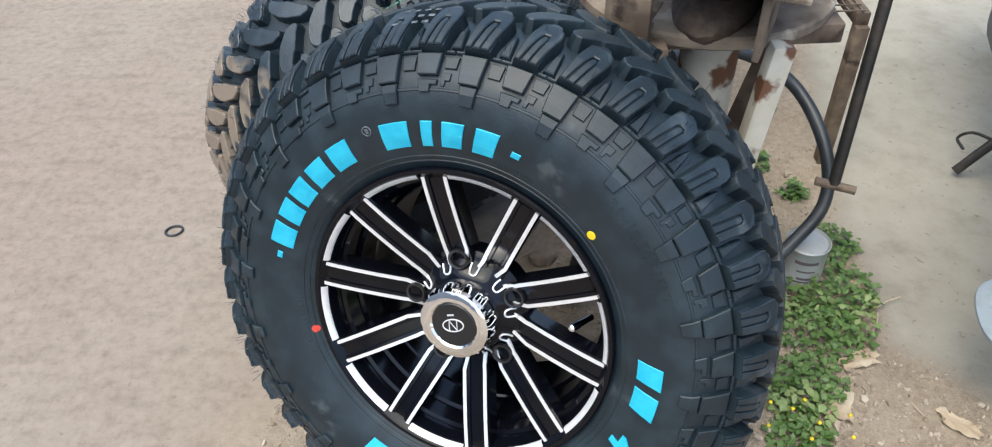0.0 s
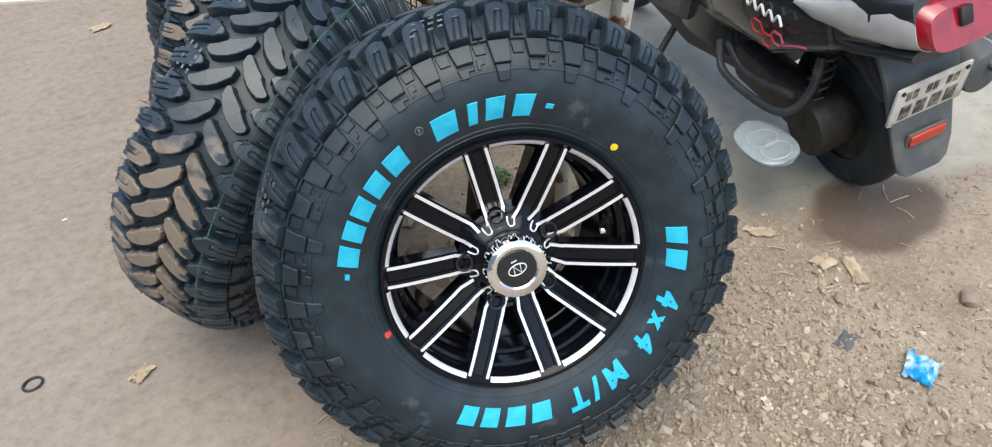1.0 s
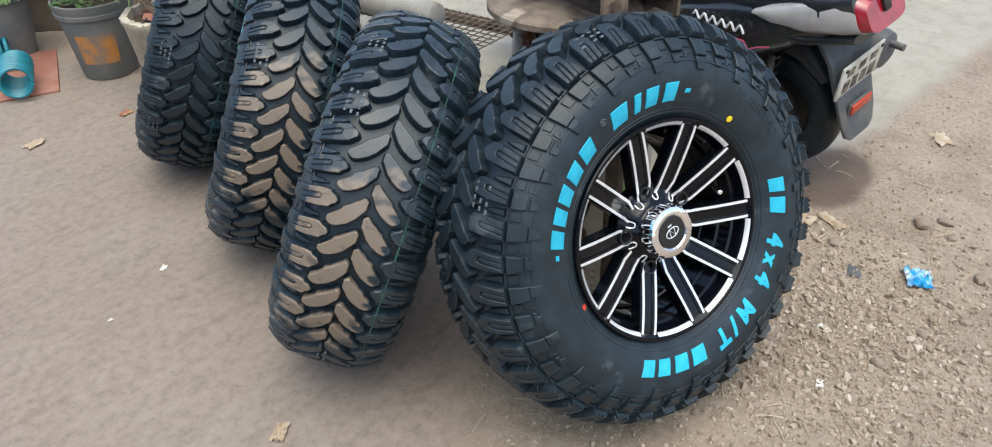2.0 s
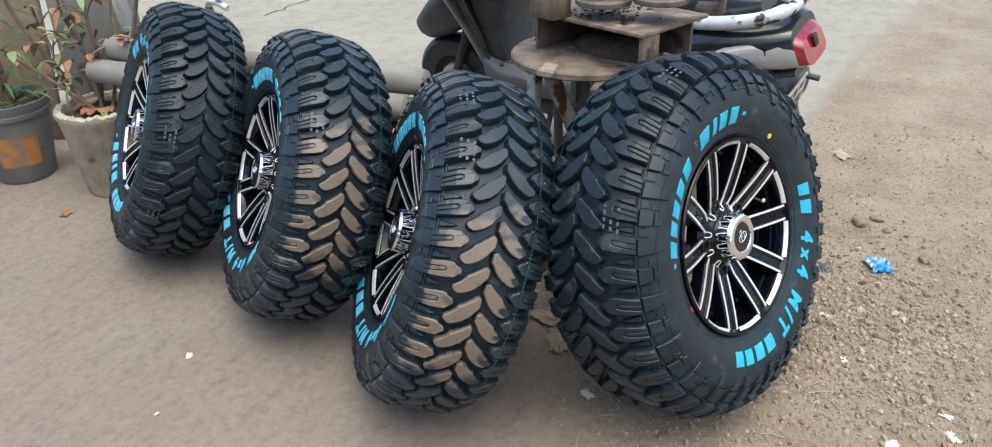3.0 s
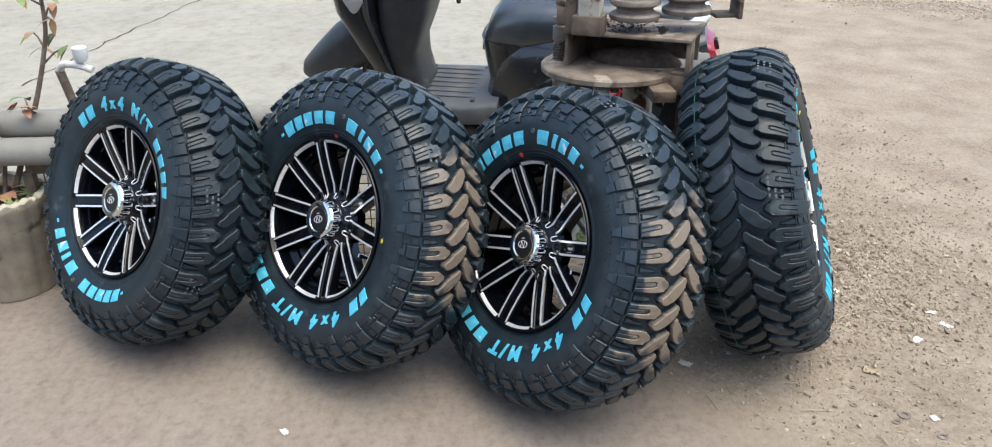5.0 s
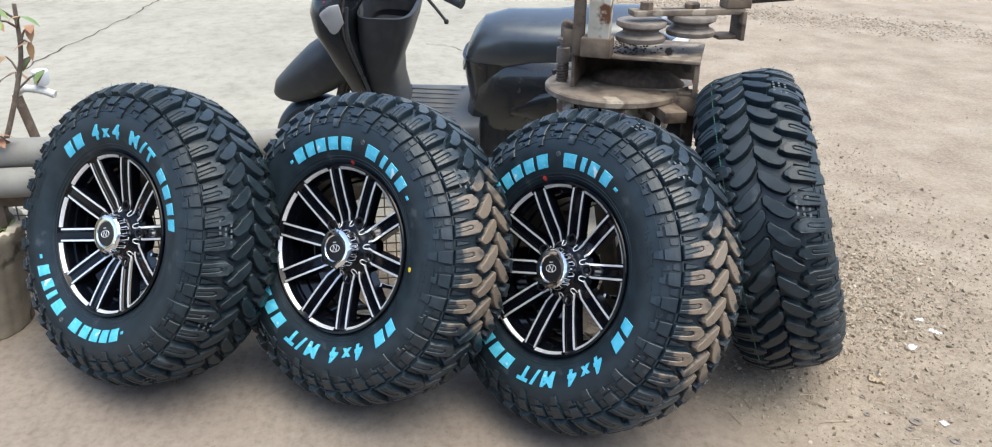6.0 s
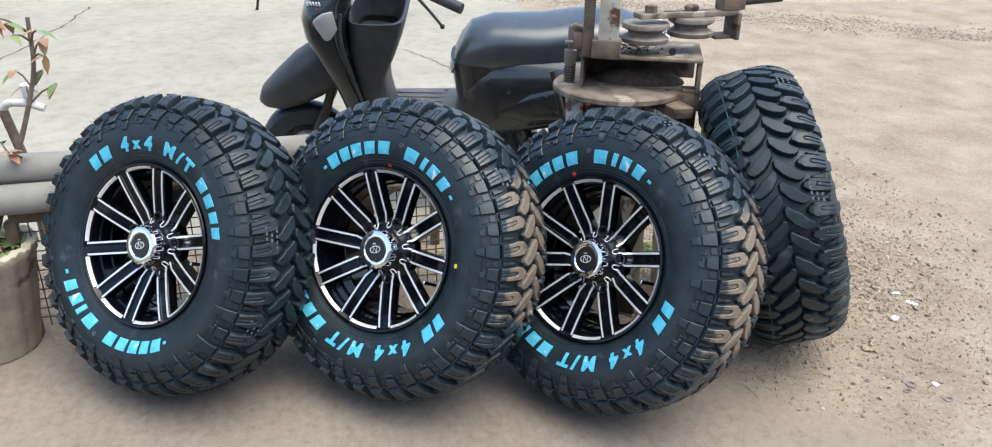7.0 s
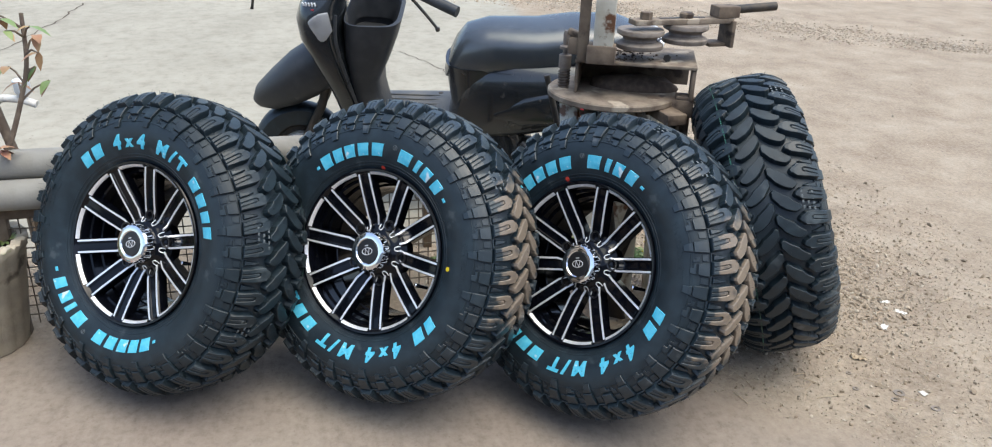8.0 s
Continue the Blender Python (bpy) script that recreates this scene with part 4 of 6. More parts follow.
# ---- rack behind the wheels, with cement pipes on it ----
def rack():
    r = thing("steel_rack", pose(0.55, 2.25, 0), "low rusty steel rack with wire mesh behind the wheels", "rack")
    x0, x1, y0, y1, z = -0.14, 0.2, -0.62, 0.62, 0.4
    for x in (x0, x1):
        part("rail", box(0.03, y1 - y0, 0.03, pose(x, 0, z - 0.02), 0.002), RUST, r)
        for y in (y0, y1):
            part("leg", box(0.03, 0.03, z - 0.03, pose(x, y, (z - 0.03) / 2 - 0.003), 0.002), RUST, r)
    mesh = bmesh.new()
    for x in np.arange(x0, x1, 0.028):
        add_box(mesh, 0.003, y1 - y0, 0.003, pose(x, 0, z - 0.002))
    for y in np.arange(y0, y1, 0.028):
        add_box(mesh, x1 - x0, 0.003, 0.003, pose((x0 + x1) / 2, y, z + 0.001))
    for zz in np.arange(0.06, z - 0.03, 0.03):
        add_box(mesh, 0.003, y1 - y0, 0.003, pose(x0, 0, zz))
    for y in np.arange(y0, y1, 0.03):
        add_box(mesh, 0.003, 0.003, z - 0.06, pose(x0 + 0.003, y, z / 2))
    part("wire_mesh", mesh, WIRE, r, "rusty wire mesh")
    return r


rack()
for px, pz, rr, y0, y1 in ((0.372, 0.443, 0.041, 1.74, 2.97), (0.43, 0.508, 0.041, 1.7, 2.93)):
    t = [(px, y0, pz), (px + 0.004, (y0 + y1) / 2, pz), (px, y1, pz)]
    ln = y1 - y0
    bm = lathe([(0.0, 0.0), (rr * 0.72, 0.001), (rr * 0.92, 0.007), (rr, 0.022), (rr, ln - 0.022), (rr * 0.92, ln - 0.007), (rr * 0.72, ln - 0.001), (0.0, ln)], 28)
    solo("cement_pipe", bm, CONCRETE_PIPE, "grey dusty cement pipe lying across a rack", "pipe", pose(px, y0, pz, -90, 0, 0), "cement pipes")


# ---- scooter ----
def scooter():
    yaw, lean = radians(75.0), radians(12.0)
    F = Vector((math.cos(yaw), math.sin(yaw), 0))
    L = Vector((-math.sin(yaw), math.cos(yaw), 0))
    U = Vector((0, 0, 1))
    L2, U2 = math.cos(lean) * L - math.sin(lean) * U, math.sin(lean) * L + math.cos(lean) * U
    m = Matrix((F, L2, U2)).transposed().to_4x4()
    m.translation = (1.125, 0.893, 0.012)
    m = m @ Matrix.Diagonal((0.91, 0.95, 0.965, 1))
    s = thing("scooter", m, "black scooter with worn silver trim parked leaning on its stand", "scooter")
    WB = 1.28

    def wheel_at(x, y, steer, r=0.205):
        w = part("wheel", lathe([(r - 0.085, -0.04), (r - 0.05, -0.045), (r - 0.02, -0.043), (r - 0.004, -0.026), (r, 0.0), (r - 0.004, 0.026), (r - 0.02, 0.043), (r - 0.05, 0.045), (r - 0.085, 0.04)], 56, closed=True), RUBBER, s)
        w.matrix_basis = pose(x, y, r - 0.004, 90, 0, steer)
        q = part("rim", lathe([(0.0, 0.03), (0.02, 0.03), (0.045, 0.022), (0.075, 0.026), (0.078, 0.02), (0.105, 0.012), (0.118, 0.03), (0.125, 0.034), (0.125, -0.034), (0.1, -0.012), (0.0, -0.03)], 40), DARK_METAL, w)
        k = 1.3 if steer else 1.0
        part("drum", lathe([(0.0, 0.05), (0.022, 0.05), (0.05 * k, 0.045), (0.062 * k, 0.03), (0.062 * k, -0.04), (0.05 * k, -0.047), (0.03, -0.049), (0.026, -0.058), (0.0, -0.06)], 32), GREY_ALLOY if steer else DARK_METAL, w, "scuffed grey brake drum" if steer else "")
        return w

    wheel_at(0, 0, 0)
    wheel_at(WB, 0.0, 8)
    # body behind the floorboard
    body = loft([((0.6, 0, 0.44), 0.08, 0.15, -14, 3), ((0.57, 0, 0.46), 0.12, 0.19, -14, 3), ((0.48, 0, 0.475), 0.155, 0.19, -10, 3), ((0.36, 0, 0.5), 0.19, 0.18, -6, 3), ((0.15, 0, 0.53), 0.21, 0.16, 0, 3), ((-0.05, 0, 0.57), 0.2, 0.125, 8, 3), ((-0.2, 0, 0.61), 0.15, 0.085, 14, 3), ((-0.27, 0, 0.63), 0.1, 0.05, 20, 3)])
    part("body_panel", body, SCOOTER_BLACK, s)
    crest = loft([((0.42, 0.17, 0.46), 0.006, 0.012, 0, 2), ((0.3, 0.19, 0.49), 0.022, 0.06, 0, 2.4), ((0.05, 0.205, 0.53), 0.024, 0.085, 6, 2.4), ((-0.12, 0.175, 0.57), 0.012, 0.05, 12, 2.4)], 18)
    part("side_panel", crest, SCOOTER_BLACK, s)
    part("seat_skirt", loft([((0.46, 0, 0.28), 0.17, 0.21, 90, 3), ((0.46, 0, 0.36), 0.15, 0.165, 90, 3), ((0.465, 0, 0.46), 0.13, 0.14, 90, 3), ((0.47, 0, 0.55), 0.125, 0.15, 90, 3), ((0.47, 0, 0.63), 0.13, 0.16, 90, 3)]), SCOOTER_BLACK, s)
    seat = loft([((0.617, 0, 0.63), 0.05, 0.05, -20, 2.1), ((0.605, 0, 0.638), 0.085, 0.085, -18, 2.2), ((0.56, 0, 0.655), 0.12, 0.108, -10, 2.3), ((0.45, 0, 0.68), 0.14, 0.1, 0, 2.8), ((0.25, 0, 0.69), 0.15, 0.09, 0, 3), ((0.1, 0, 0.715), 0.15, 0.085, 6, 3), ((-0.08, 0, 0.74), 0.135, 0.065, 8, 3), ((-0.16, 0, 0.745), 0.1, 0.035, 10, 2.6)])
    part("seat", seat, SEAT_VINYL, s, "black vinyl seat with soft sheen")
    rail = joined(tube(smooth_path([(0.08, 0.16, 0.69), (-0.05, 0.165, 0.705), (-0.17, 0.14, 0.722), (-0.235, 0.08, 0.735), (-0.25, 0, 0.738), (-0.235, -0.08, 0.735), (-0.17, -0.14, 0.722), (-0.05, -0.165, 0.705)], 6), 0.022, 12))
    part("grab_rail", rail, SILVER_PLASTIC, s, "silver grab rail with flaking paint")
    # floorboard and its ridges
    part("floorboard", loft([((1.0, 0, 0.36), 0.15, 0.06, 0, 5), ((0.9, 0, 0.345), 0.19, 0.05, 0, 5), ((0.7, 0, 0.345), 0.2, 0.05, 0, 5), ((0.55, 0, 0.35), 0.18, 0.06, 0, 5)]), FLOOR_PLASTIC, s, "dusty ridged floorboard")
    for y in (-0.12, -0.08, -0.04, 0.0, 0.04, 0.08, 0.12):
        part("floor_ridge", box(0.3, 0.012, 0.006, pose(0.76, y, 0.396), 0.002), FLOOR_PLASTIC, s)
    for x in (0.66, 0.9):
        for y in (-0.14, 0.15):
            part("screw", lathe([(0.011, 0), (0.011, 0.004), (0, 0.005)], 12, Matrix.Translation((x, y, 0.394))), DARK_METAL, s)
    part("under_tray", loft([((1.0, 0, 0.23), 0.1, 0.04, 0, 4), ((0.6, 0, 0.22), 0.14, 0.05, 0, 4), ((0.3, 0, 0.26), 0.12, 0.07, 0, 4)]), BLACK_PLASTIC, s)
    # front shield
    apron = loft([((0.985, 0, 0.26), 0.1, 0.06, 78, 3), ((1.015, 0, 0.4), 0.135, 0.062, 76, 3), ((1.045, 0, 0.52), 0.165, 0.066, 76, 3), ((1.085, 0, 0.64), 0.195, 0.076, 80, 3), ((1.12, 0, 0.75), 0.21, 0.088, 84, 3), ((1.125, 0, 0.82), 0.205, 0.09, 88, 3), ((1.11, 0, 0.88), 0.185, 0.085, 92, 3), ((1.06, 0, 0.96), 0.13, 0.07, 95, 3)], 36)
    part("front_shield", apron, SCOOTER_BLACK, s)
    edge = tube(smooth_path([(0.962, 0.128, 0.34), (0.985, 0.15, 0.46), (1.01, 0.178, 0.58), (1.035, 0.2, 0.7), (1.045, 0.205, 0.78), (1.04, 0.19, 0.86)], 6), 0.007, 8)
    part("shield_edge", edge, BLACK_PLASTIC, s, "thin black edge moulding")
    inner = loft([((0.9, 0, 0.33), 0.12, 0.075, 80, 4), ((0.935, 0, 0.4), 0.128, 0.066, 78, 4), ((0.955, 0, 0.5), 0.138, 0.062, 78, 4), ((0.96, 0, 0.58), 0.152, 0.066, 80, 4), ((0.945, 0, 0.66), 0.168, 0.09, 84, 4), ((0.925, 0, 0.75), 0.178, 0.108, 88, 4), ((0.913, 0, 0.815), 0.18, 0.116, 90, 4), ((0.92, 0, 0.815), 0.17, 0.106, 90, 4), ((0.935, 0, 0.72), 0.158, 0.085, 88, 4)], 32, False)
    part("inner_pocket", inner, BLACK_PLASTIC, s, "grained black pocket moulding")
    part("pocket_floor", loft([((0.945, 0, 0.69), 0.16, 0.08, 86, 4), ((0.945, 0, 0.695), 0.16, 0.08, 86, 4)]), BLACK_PLASTIC, s)
    for y in (1, -1):
        lens = loft([((1.192, 0.105 * y, 0.735), 0.01, 0.012, 30, 3), ((1.176, 0.142 * y, 0.755), 0.018, 0.036, 25, 3.4), ((1.14, 0.182 * y, 0.785), 0.02, 0.05, 20, 3.4), ((1.09, 0.205 * y, 0.82), 0.014, 0.05, 14, 3.4), ((1.06, 0.206 * y, 0.84), 0.005, 0.036, 10, 3)], 16)
        lamp = part("indicator", lens, CLEAR_LENS, s, "clear front indicator lens")
        for k in range(5):
            part("lens_rib", tube([(1.18 - 0.019 * k, (0.152 + 0.0135 * k) * y, 0.728 + 0.016 * k), (1.165 - 0.019 * k, (0.162 + 0.012 * k) * y, 0.79 + 0.014 * k)], 0.0022, 6), GREY_ALLOY, lamp)
        dec = bmesh.new()
        for k in range(4):
            add_tube(dec, [(1.2 - 0.012 * k, (0.1 + 0.017 * k) * y, 0.845 + 0.004 * k), (1.175 - 0.012 * k, (0.13 + 0.016 * k) * y, 0.862 + 0.01 * (k % 2)), (1.16 - 0.012 * k, (0.15 + 0.013 * k) * y, 0.852 + 0.008 * k)], 0.003, 5)
        part("decal", dec, DECAL_RED, s, "small red line decal")
        bars = bmesh.new()
        for k in range(5):
            add_box(bars, 0.006, 0.006, 0.014, pose(1.165 - 0.0125 * k, (0.166 + 0.006 * k) * y, 0.888 + 0.002 * k, 0, 12, 0), 0.001)
        part("decal", bars, DECAL_WHITE, s, "row of small white bars")
    # nose fender over the front wheel
    fender = loft([((1.06, 0, 0.63), 0.11, 0.085, 30, 2.6), ((1.14, 0, 0.595), 0.115, 0.1, 32, 2.6), ((1.23, 0, 0.54), 0.11, 0.1, 36, 2.6), ((1.32, 0, 0.48), 0.1, 0.085, 42, 2.6), ((1.395, 0, 0.435), 0.08, 0.065, 48, 2.6), ((1.435, 0, 0.41), 0.045, 0.035, 52, 2.4)])
    part("front_fender", fender, BLACK_PLASTIC, s, "scuffed black front fender")
    for y in (-0.062, 0.062):
        part("fork", tube([(WB, y, 0.2), (1.16, y, 0.42), (1.1, y * 0.8, 0.6)], 0.019, 12), DARK_METAL, s)
    part("axle_arm", box(0.11, 0.02, 0.04, pose(WB - 0.045, 0.075, 0.22, 0, 25, 0), 0.006), DARK_METAL, s)
    # handlebar
    part("head_cover", loft([((1.04, 0, 0.93), 0.07, 0.05, 90, 2.6), ((1.02, 0, 1.0), 0.11, 0.055, 92, 2.6), ((0.98, 0, 1.06), 0.09, 0.045, 95, 2.6)]), SCOOTER_BLACK, s)
    part("handlebar", tube(smooth_path([(0.7, 0.33, 1.0), (0.8, 0.24, 1.03), (0.94, 0.08, 1.05), (0.97, -0.08, 1.05), (0.95, -0.26, 1.03)], 5), 0.012, 10), DARK_METAL, s)
    part("grip", tube([(0.565, 0.4, 0.968), (0.65, 0.358, 0.988), (0.72, 0.318, 1.004)], 0.019, 14), BLACK_PLASTIC, s)
    part("grip", tube([(0.94, -0.3, 1.02), (0.89, -0.39, 1.0)], 0.019, 14), BLACK_PLASTIC, s)
    part("brake_lever", joined(tube(smooth_path([(0.8, 0.25, 1.0), (0.75, 0.265, 0.97), (0.69, 0.285, 0.915), (0.645, 0.3, 0.868)], 5), 0.0065, 8, 0.8), lathe([(0, -0.009), (0.007, -0.007), (0.0095, 0), (0.007, 0.007), (0, 0.009)], 12, Matrix.Translation((0.642, 0.3, 0.864)))), DARK_METAL, s, "dull steel brake lever")
    # tail lamp: clear lens round a red one
    part("tail_lens", loft([((-0.03, 0, 0.612), 0.214, 0.008, 10, 3.2), ((-0.08, 0, 0.606), 0.204, 0.04, 10, 3.2), ((-0.16, 0, 0.602), 0.174, 0.062, 12, 3.2), ((-0.24, 0, 0.6), 0.13, 0.064, 16, 3.2), ((-0.282, 0, 0.597), 0.1, 0.056, 20, 3.2)]), CLEAR_LENS, s, "clear ribbed tail lamp lens")
    part("brake_lens", loft([((-0.2, 0, 0.604), 0.112, 0.058, 18, 4), ((-0.28, 0, 0.6), 0.098, 0.054, 22, 4), ((-0.308, 0, 0.594), 0.08, 0.044, 24, 4)]), RED_LENS, s, "red brake lamp lens")
    part("lens_recess", box(0.012, 0.03, 0.04, pose(-0.306, 0.0, 0.612, 0, 18, 0), 0.004), DARK_METAL, s)
    part("tail_trim", loft([((-0.02, 0, 0.55), 0.2, 0.018, 10, 3), ((-0.17, 0, 0.535), 0.165, 0.02, 14, 3), ((-0.285, 0, 0.535), 0.1, 0.016, 18, 3)]), SCOOTER_BLACK, s)
    # number plate with two rows of bars, flap and reflector
    pl = pose(-0.25, 0.0, 0.39, 0, -12, 0)
    plate = part("number_plate", box(0.006, 0.2, 0.115, pl, 0.006), PLATE_WHITE, s, "dirty white plate with two rows of dark bars")
    for i in (0, 1, 3, 4, 6, 7):
        part("plate_bar", box(0.002, 0.013, 0.026, pl @ pose(-0.0035, 0.066 - 0.018 * i, 0.029)), PLATE_INK, plate)
    for i in range(4):
        part("plate_bar", box(0.002, 0.028, 0.042, pl @ pose(-0.0035, 0.062 - 0.041 * i, -0.022)), PLATE_INK, plate)
    for y in (-0.085, 0.085):
        part("plate_bolt", lathe([(0.006, 0), (0.005, 0.004), (0, 0.005)], 10, pl @ pose(-0.003, y, 0.045, 0, -90, 0)), DARK_METAL, plate)
    flap = loft([((-0.15, 0, 0.54), 0.1, 0.018, 75, 5), ((-0.215, 0, 0.44), 0.1, 0.014, 75, 5), ((-0.232, 0, 0.34), 0.088, 0.01, 80, 5), ((-0.255, 0, 0.25), 0.082, 0.009, 82, 5), ((-0.265, 0, 0.2), 0.07, 0.008, 84, 5), ((-0.268, 0, 0.185), 0.05, 0.007, 84, 5)])
    part("mud_flap", flap, GREY_PLASTIC, s, "dusty grey rear mud flap")
    part("reflector", joined(box(0.012, 0.098, 0.032, pose(-0.265, 0, 0.285, 0, -8, 0), 0.004)), REFLECTOR, s, "orange-red reflector bar")
    part("reflector_rim", box(0.008, 0.108, 0.042, pose(-0.26, 0, 0.285, 0, -8, 0), 0.004), GREY_PLASTIC, s)
    # rear mudguard, engine, exhaust
    part("inner_mudguard", loft([((0.2, 0, 0.42), 0.07, 0.04, 40, 3), ((0.05, 0, 0.46), 0.075, 0.04, 5, 3), ((-0.1, 0, 0.43), 0.075, 0.04, -35, 3), ((-0.18, 0, 0.36), 0.07, 0.02, -60, 3)]), BLACK_PLASTIC, s)
    part("engine", joined(box(0.34, 0.1, 0.12, pose(0.16, 0.1, 0.25, 0, -6, 0), 0.03), box(0.16, 0.16, 0.12, pose(0.36, 0.0, 0.27), 0.03), lathe([(0, -0.05), (0.075, -0.05), (0.08, -0.03), (0.08, 0.04), (0.06, 0.05), (0, 0.05)], 28, pose(0.0, 0.09, 0.21, 90, 0, 0))), DARK_METAL, s)
    part("shock_absorber", joined(tube([(0.02, 0.1, 0.24), (-0.02, 0.1, 0.52)], 0.016, 12), tube([(0.02 - 0.0012 * k + 0.028 * math.cos(k * 0.8), 0.1 + 0.028 * math.sin(k * 0.8), 0.28 + 0.0042 * k) for k in range(52)], 0.005, 6)), DARK_METAL, s)
    part("exhaust", joined(lathe([(0.0, -0.2), (0.035, -0.2), (0.055, -0.19), (0.06, -0.17), (0.06, 0.15), (0.03, 0.22), (0.016, 0.24)], 28, pose(-0.03, -0.19, 0.37, 0, 84, 0)), tube([(-0.21, -0.19, 0.38), (-0.275, -0.19, 0.375)], 0.011, 12)), GREY_PLASTIC, s, "grey exhaust can")
    part("exhaust_guard", box(0.16, 0.01, 0.07, pose(-0.1, -0.255, 0.42, 0, 0, 0), 0.004), SILVER_PLASTIC, s)
    # side guard bars and pillion foot plate on the left
    part("guard_bar", joined(tube(smooth_path([(0.3, 0.2, 0.36), (0.24, 0.23, 0.31), (0.1, 0.235, 0.3), (-0.02, 0.22, 0.31), (-0.05, 0.17, 0.36), (-0.05, 0.14, 0.45)], 6), 0.011, 10), tube(smooth_path([(0.26, 0.2, 0.37), (0.14, 0.22, 0.345), (-0.03, 0.205, 0.36)], 6), 0.009, 10)), BLACK_PLASTIC, s)
    steps = [-1 + k / 7 for k in range(15)]
    plate_z = lambda x: 0.25 + 0.05 * max(0.0, x + 0.02)
    foot = part("foot_plate", loft([((-0.035 + 0.095 * k, 0.278, plate_z(-0.035 + 0.095 * k)), 0.064 * max(0.02, 1 - abs(k) ** 2.6) ** 0.4, 0.007, 0, 4) for k in steps], 20), FOOT_ALLOY, s, "dull pale alloy pillion foot plate")
    for dx in (-0.045, 0.015):
        part("raised_ring", tube([(-0.035 + dx + 0.034 * math.cos(k * 0.314), 0.278 + 0.038 * math.sin(k * 0.314), plate_z(-0.035 + dx) + 0.007) for k in range(21)], 0.0022, 6), SILVER_EDGE, foot)
    part("side_stand", joined(tube([(0.72, 0.08, 0.22), (0.68, 0.26, 0.062)], 0.012, 10), tube(smooth_path([(0.7, 0.18, 0.135), (0.74, 0.22, 0.135), (0.75, 0.25, 0.115), (0.72, 0.24, 0.1)], 4), 0.004, 8)), DARK_METAL, s)
    # side decals: a white squiggle in place of the maker's word, red and violet hexagons
    sq = bmesh.new()
    add_tube(sq, smooth_path([(0.16 - 0.0105 * k, 0.2405 - 0.0004 * k, 0.575 + 0.012 * math.sin(k * 2.1) - 0.0006 * k) for k in range(18)], 4), 0.0035, 6)
    part("decal", sq, DECAL_WHITE, s, "white flowing line decal")
    hx = bmesh.new()
    for cx, cz in ((0.07, 0.52), (0.03, 0.5), (-0.01, 0.52)):
        add_tube(hx, [(cx + 0.024 * math.cos(a), 0.2385 - 0.03 * max(0, -cx), cz + 0.017 * math.sin(a)) for a in np.linspace(0, 2 * math.pi, 7)], 0.0028, 5)
    add_tube(hx, [(-0.03, 0.236, 0.51), (-0.07, 0.23, 0.525), (-0.1, 0.224, 0.53)], 0.0026, 5)
    part("decal", hx, DECAL_RED, s, "red and violet honeycomb decal")
    return s


scooter()


# ---- planters ----
def leaf(bm, p, d, length, width, droop=0.3, seg=3):
    """A bent leaf of a few faces from p along d."""
    d = Vector(d).normalized()
    a = d.cross(Vector((0, 0, 1)))
    a = a.normalized() if a.length > 0.05 else Vector((1, 0, 0))
    rows = []
    for i in range(seg + 1):
        t = i / seg
        c = Vector(p) + d * length * t + Vector((0, 0, -droop * length * t * t))
        w = width * math.sin(math.pi * (0.12 + 0.86 * t)) * 0.5
        rows.append((bm.verts.new(c - a * w + Vector((0, 0, 0.15 * w))), bm.verts.new(c), bm.verts.new(c + a * w + Vector((0, 0, 0.15 * w)))))
    for p0, p1 in zip(rows, rows[1:]):
        bm.faces.new((p0[0], p0[1], p1[1], p1[0]))
        bm.faces.new((p0[1], p0[2], p1[2], p1[1]))


def planter():
    pot = thing("planter", pose(0.375, 2.97, gz(0.375, 2.97)), "fluted weathered cement planter with chipped rim", "plant pot")
    rr = random.Random(5)
    chips = [rr.uniform(-0.006, 0.003) for _ in range(120)]
    flute = lambda a: 1 + 0.03 * abs(math.sin(9 * a))
    bm = bmesh.new()
    prof = [(0.085, 0.0), (0.105, 0.0), (0.113, 0.01), (0.15, 0.29), (0.157, 0.298), (0.157, 0.318), (0.15, 0.322), (0.132, 0.32), (0.126, 0.27)]
    rings = []
    for i, (r, z) in enumerate(prof):
        ring = []
        for k in range(120):
            a = 2 * math.pi * k / 120
            f = flute(a)
            c = chips[k] + 0.5 * chips[k - 1] if i in (5, 6, 7) else 0
            ring.append(bm.verts.new((r * f * math.cos(a), r * f * math.sin(a), z + c)))
        rings.append(ring)
    for p, q in zip(rings, rings[1:]):
        for k in range(120):
            bm.faces.new((p[k], p[(k + 1) % 120], q[(k + 1) % 120], q[k]))
    bm.faces.new(rings[0][::-1])
    part("pot", bm, POT_CEMENT, pot, smooth=50)
    so = lathe([(0.14, 0.285), (0.08, 0.3), (0.0, 0.296)], 40)
    for v in so.verts:
        v.co.z += 0.008 * noise.noise(v.co * 30)
    part("soil", so, SOIL, pot)
    return pot


planter()


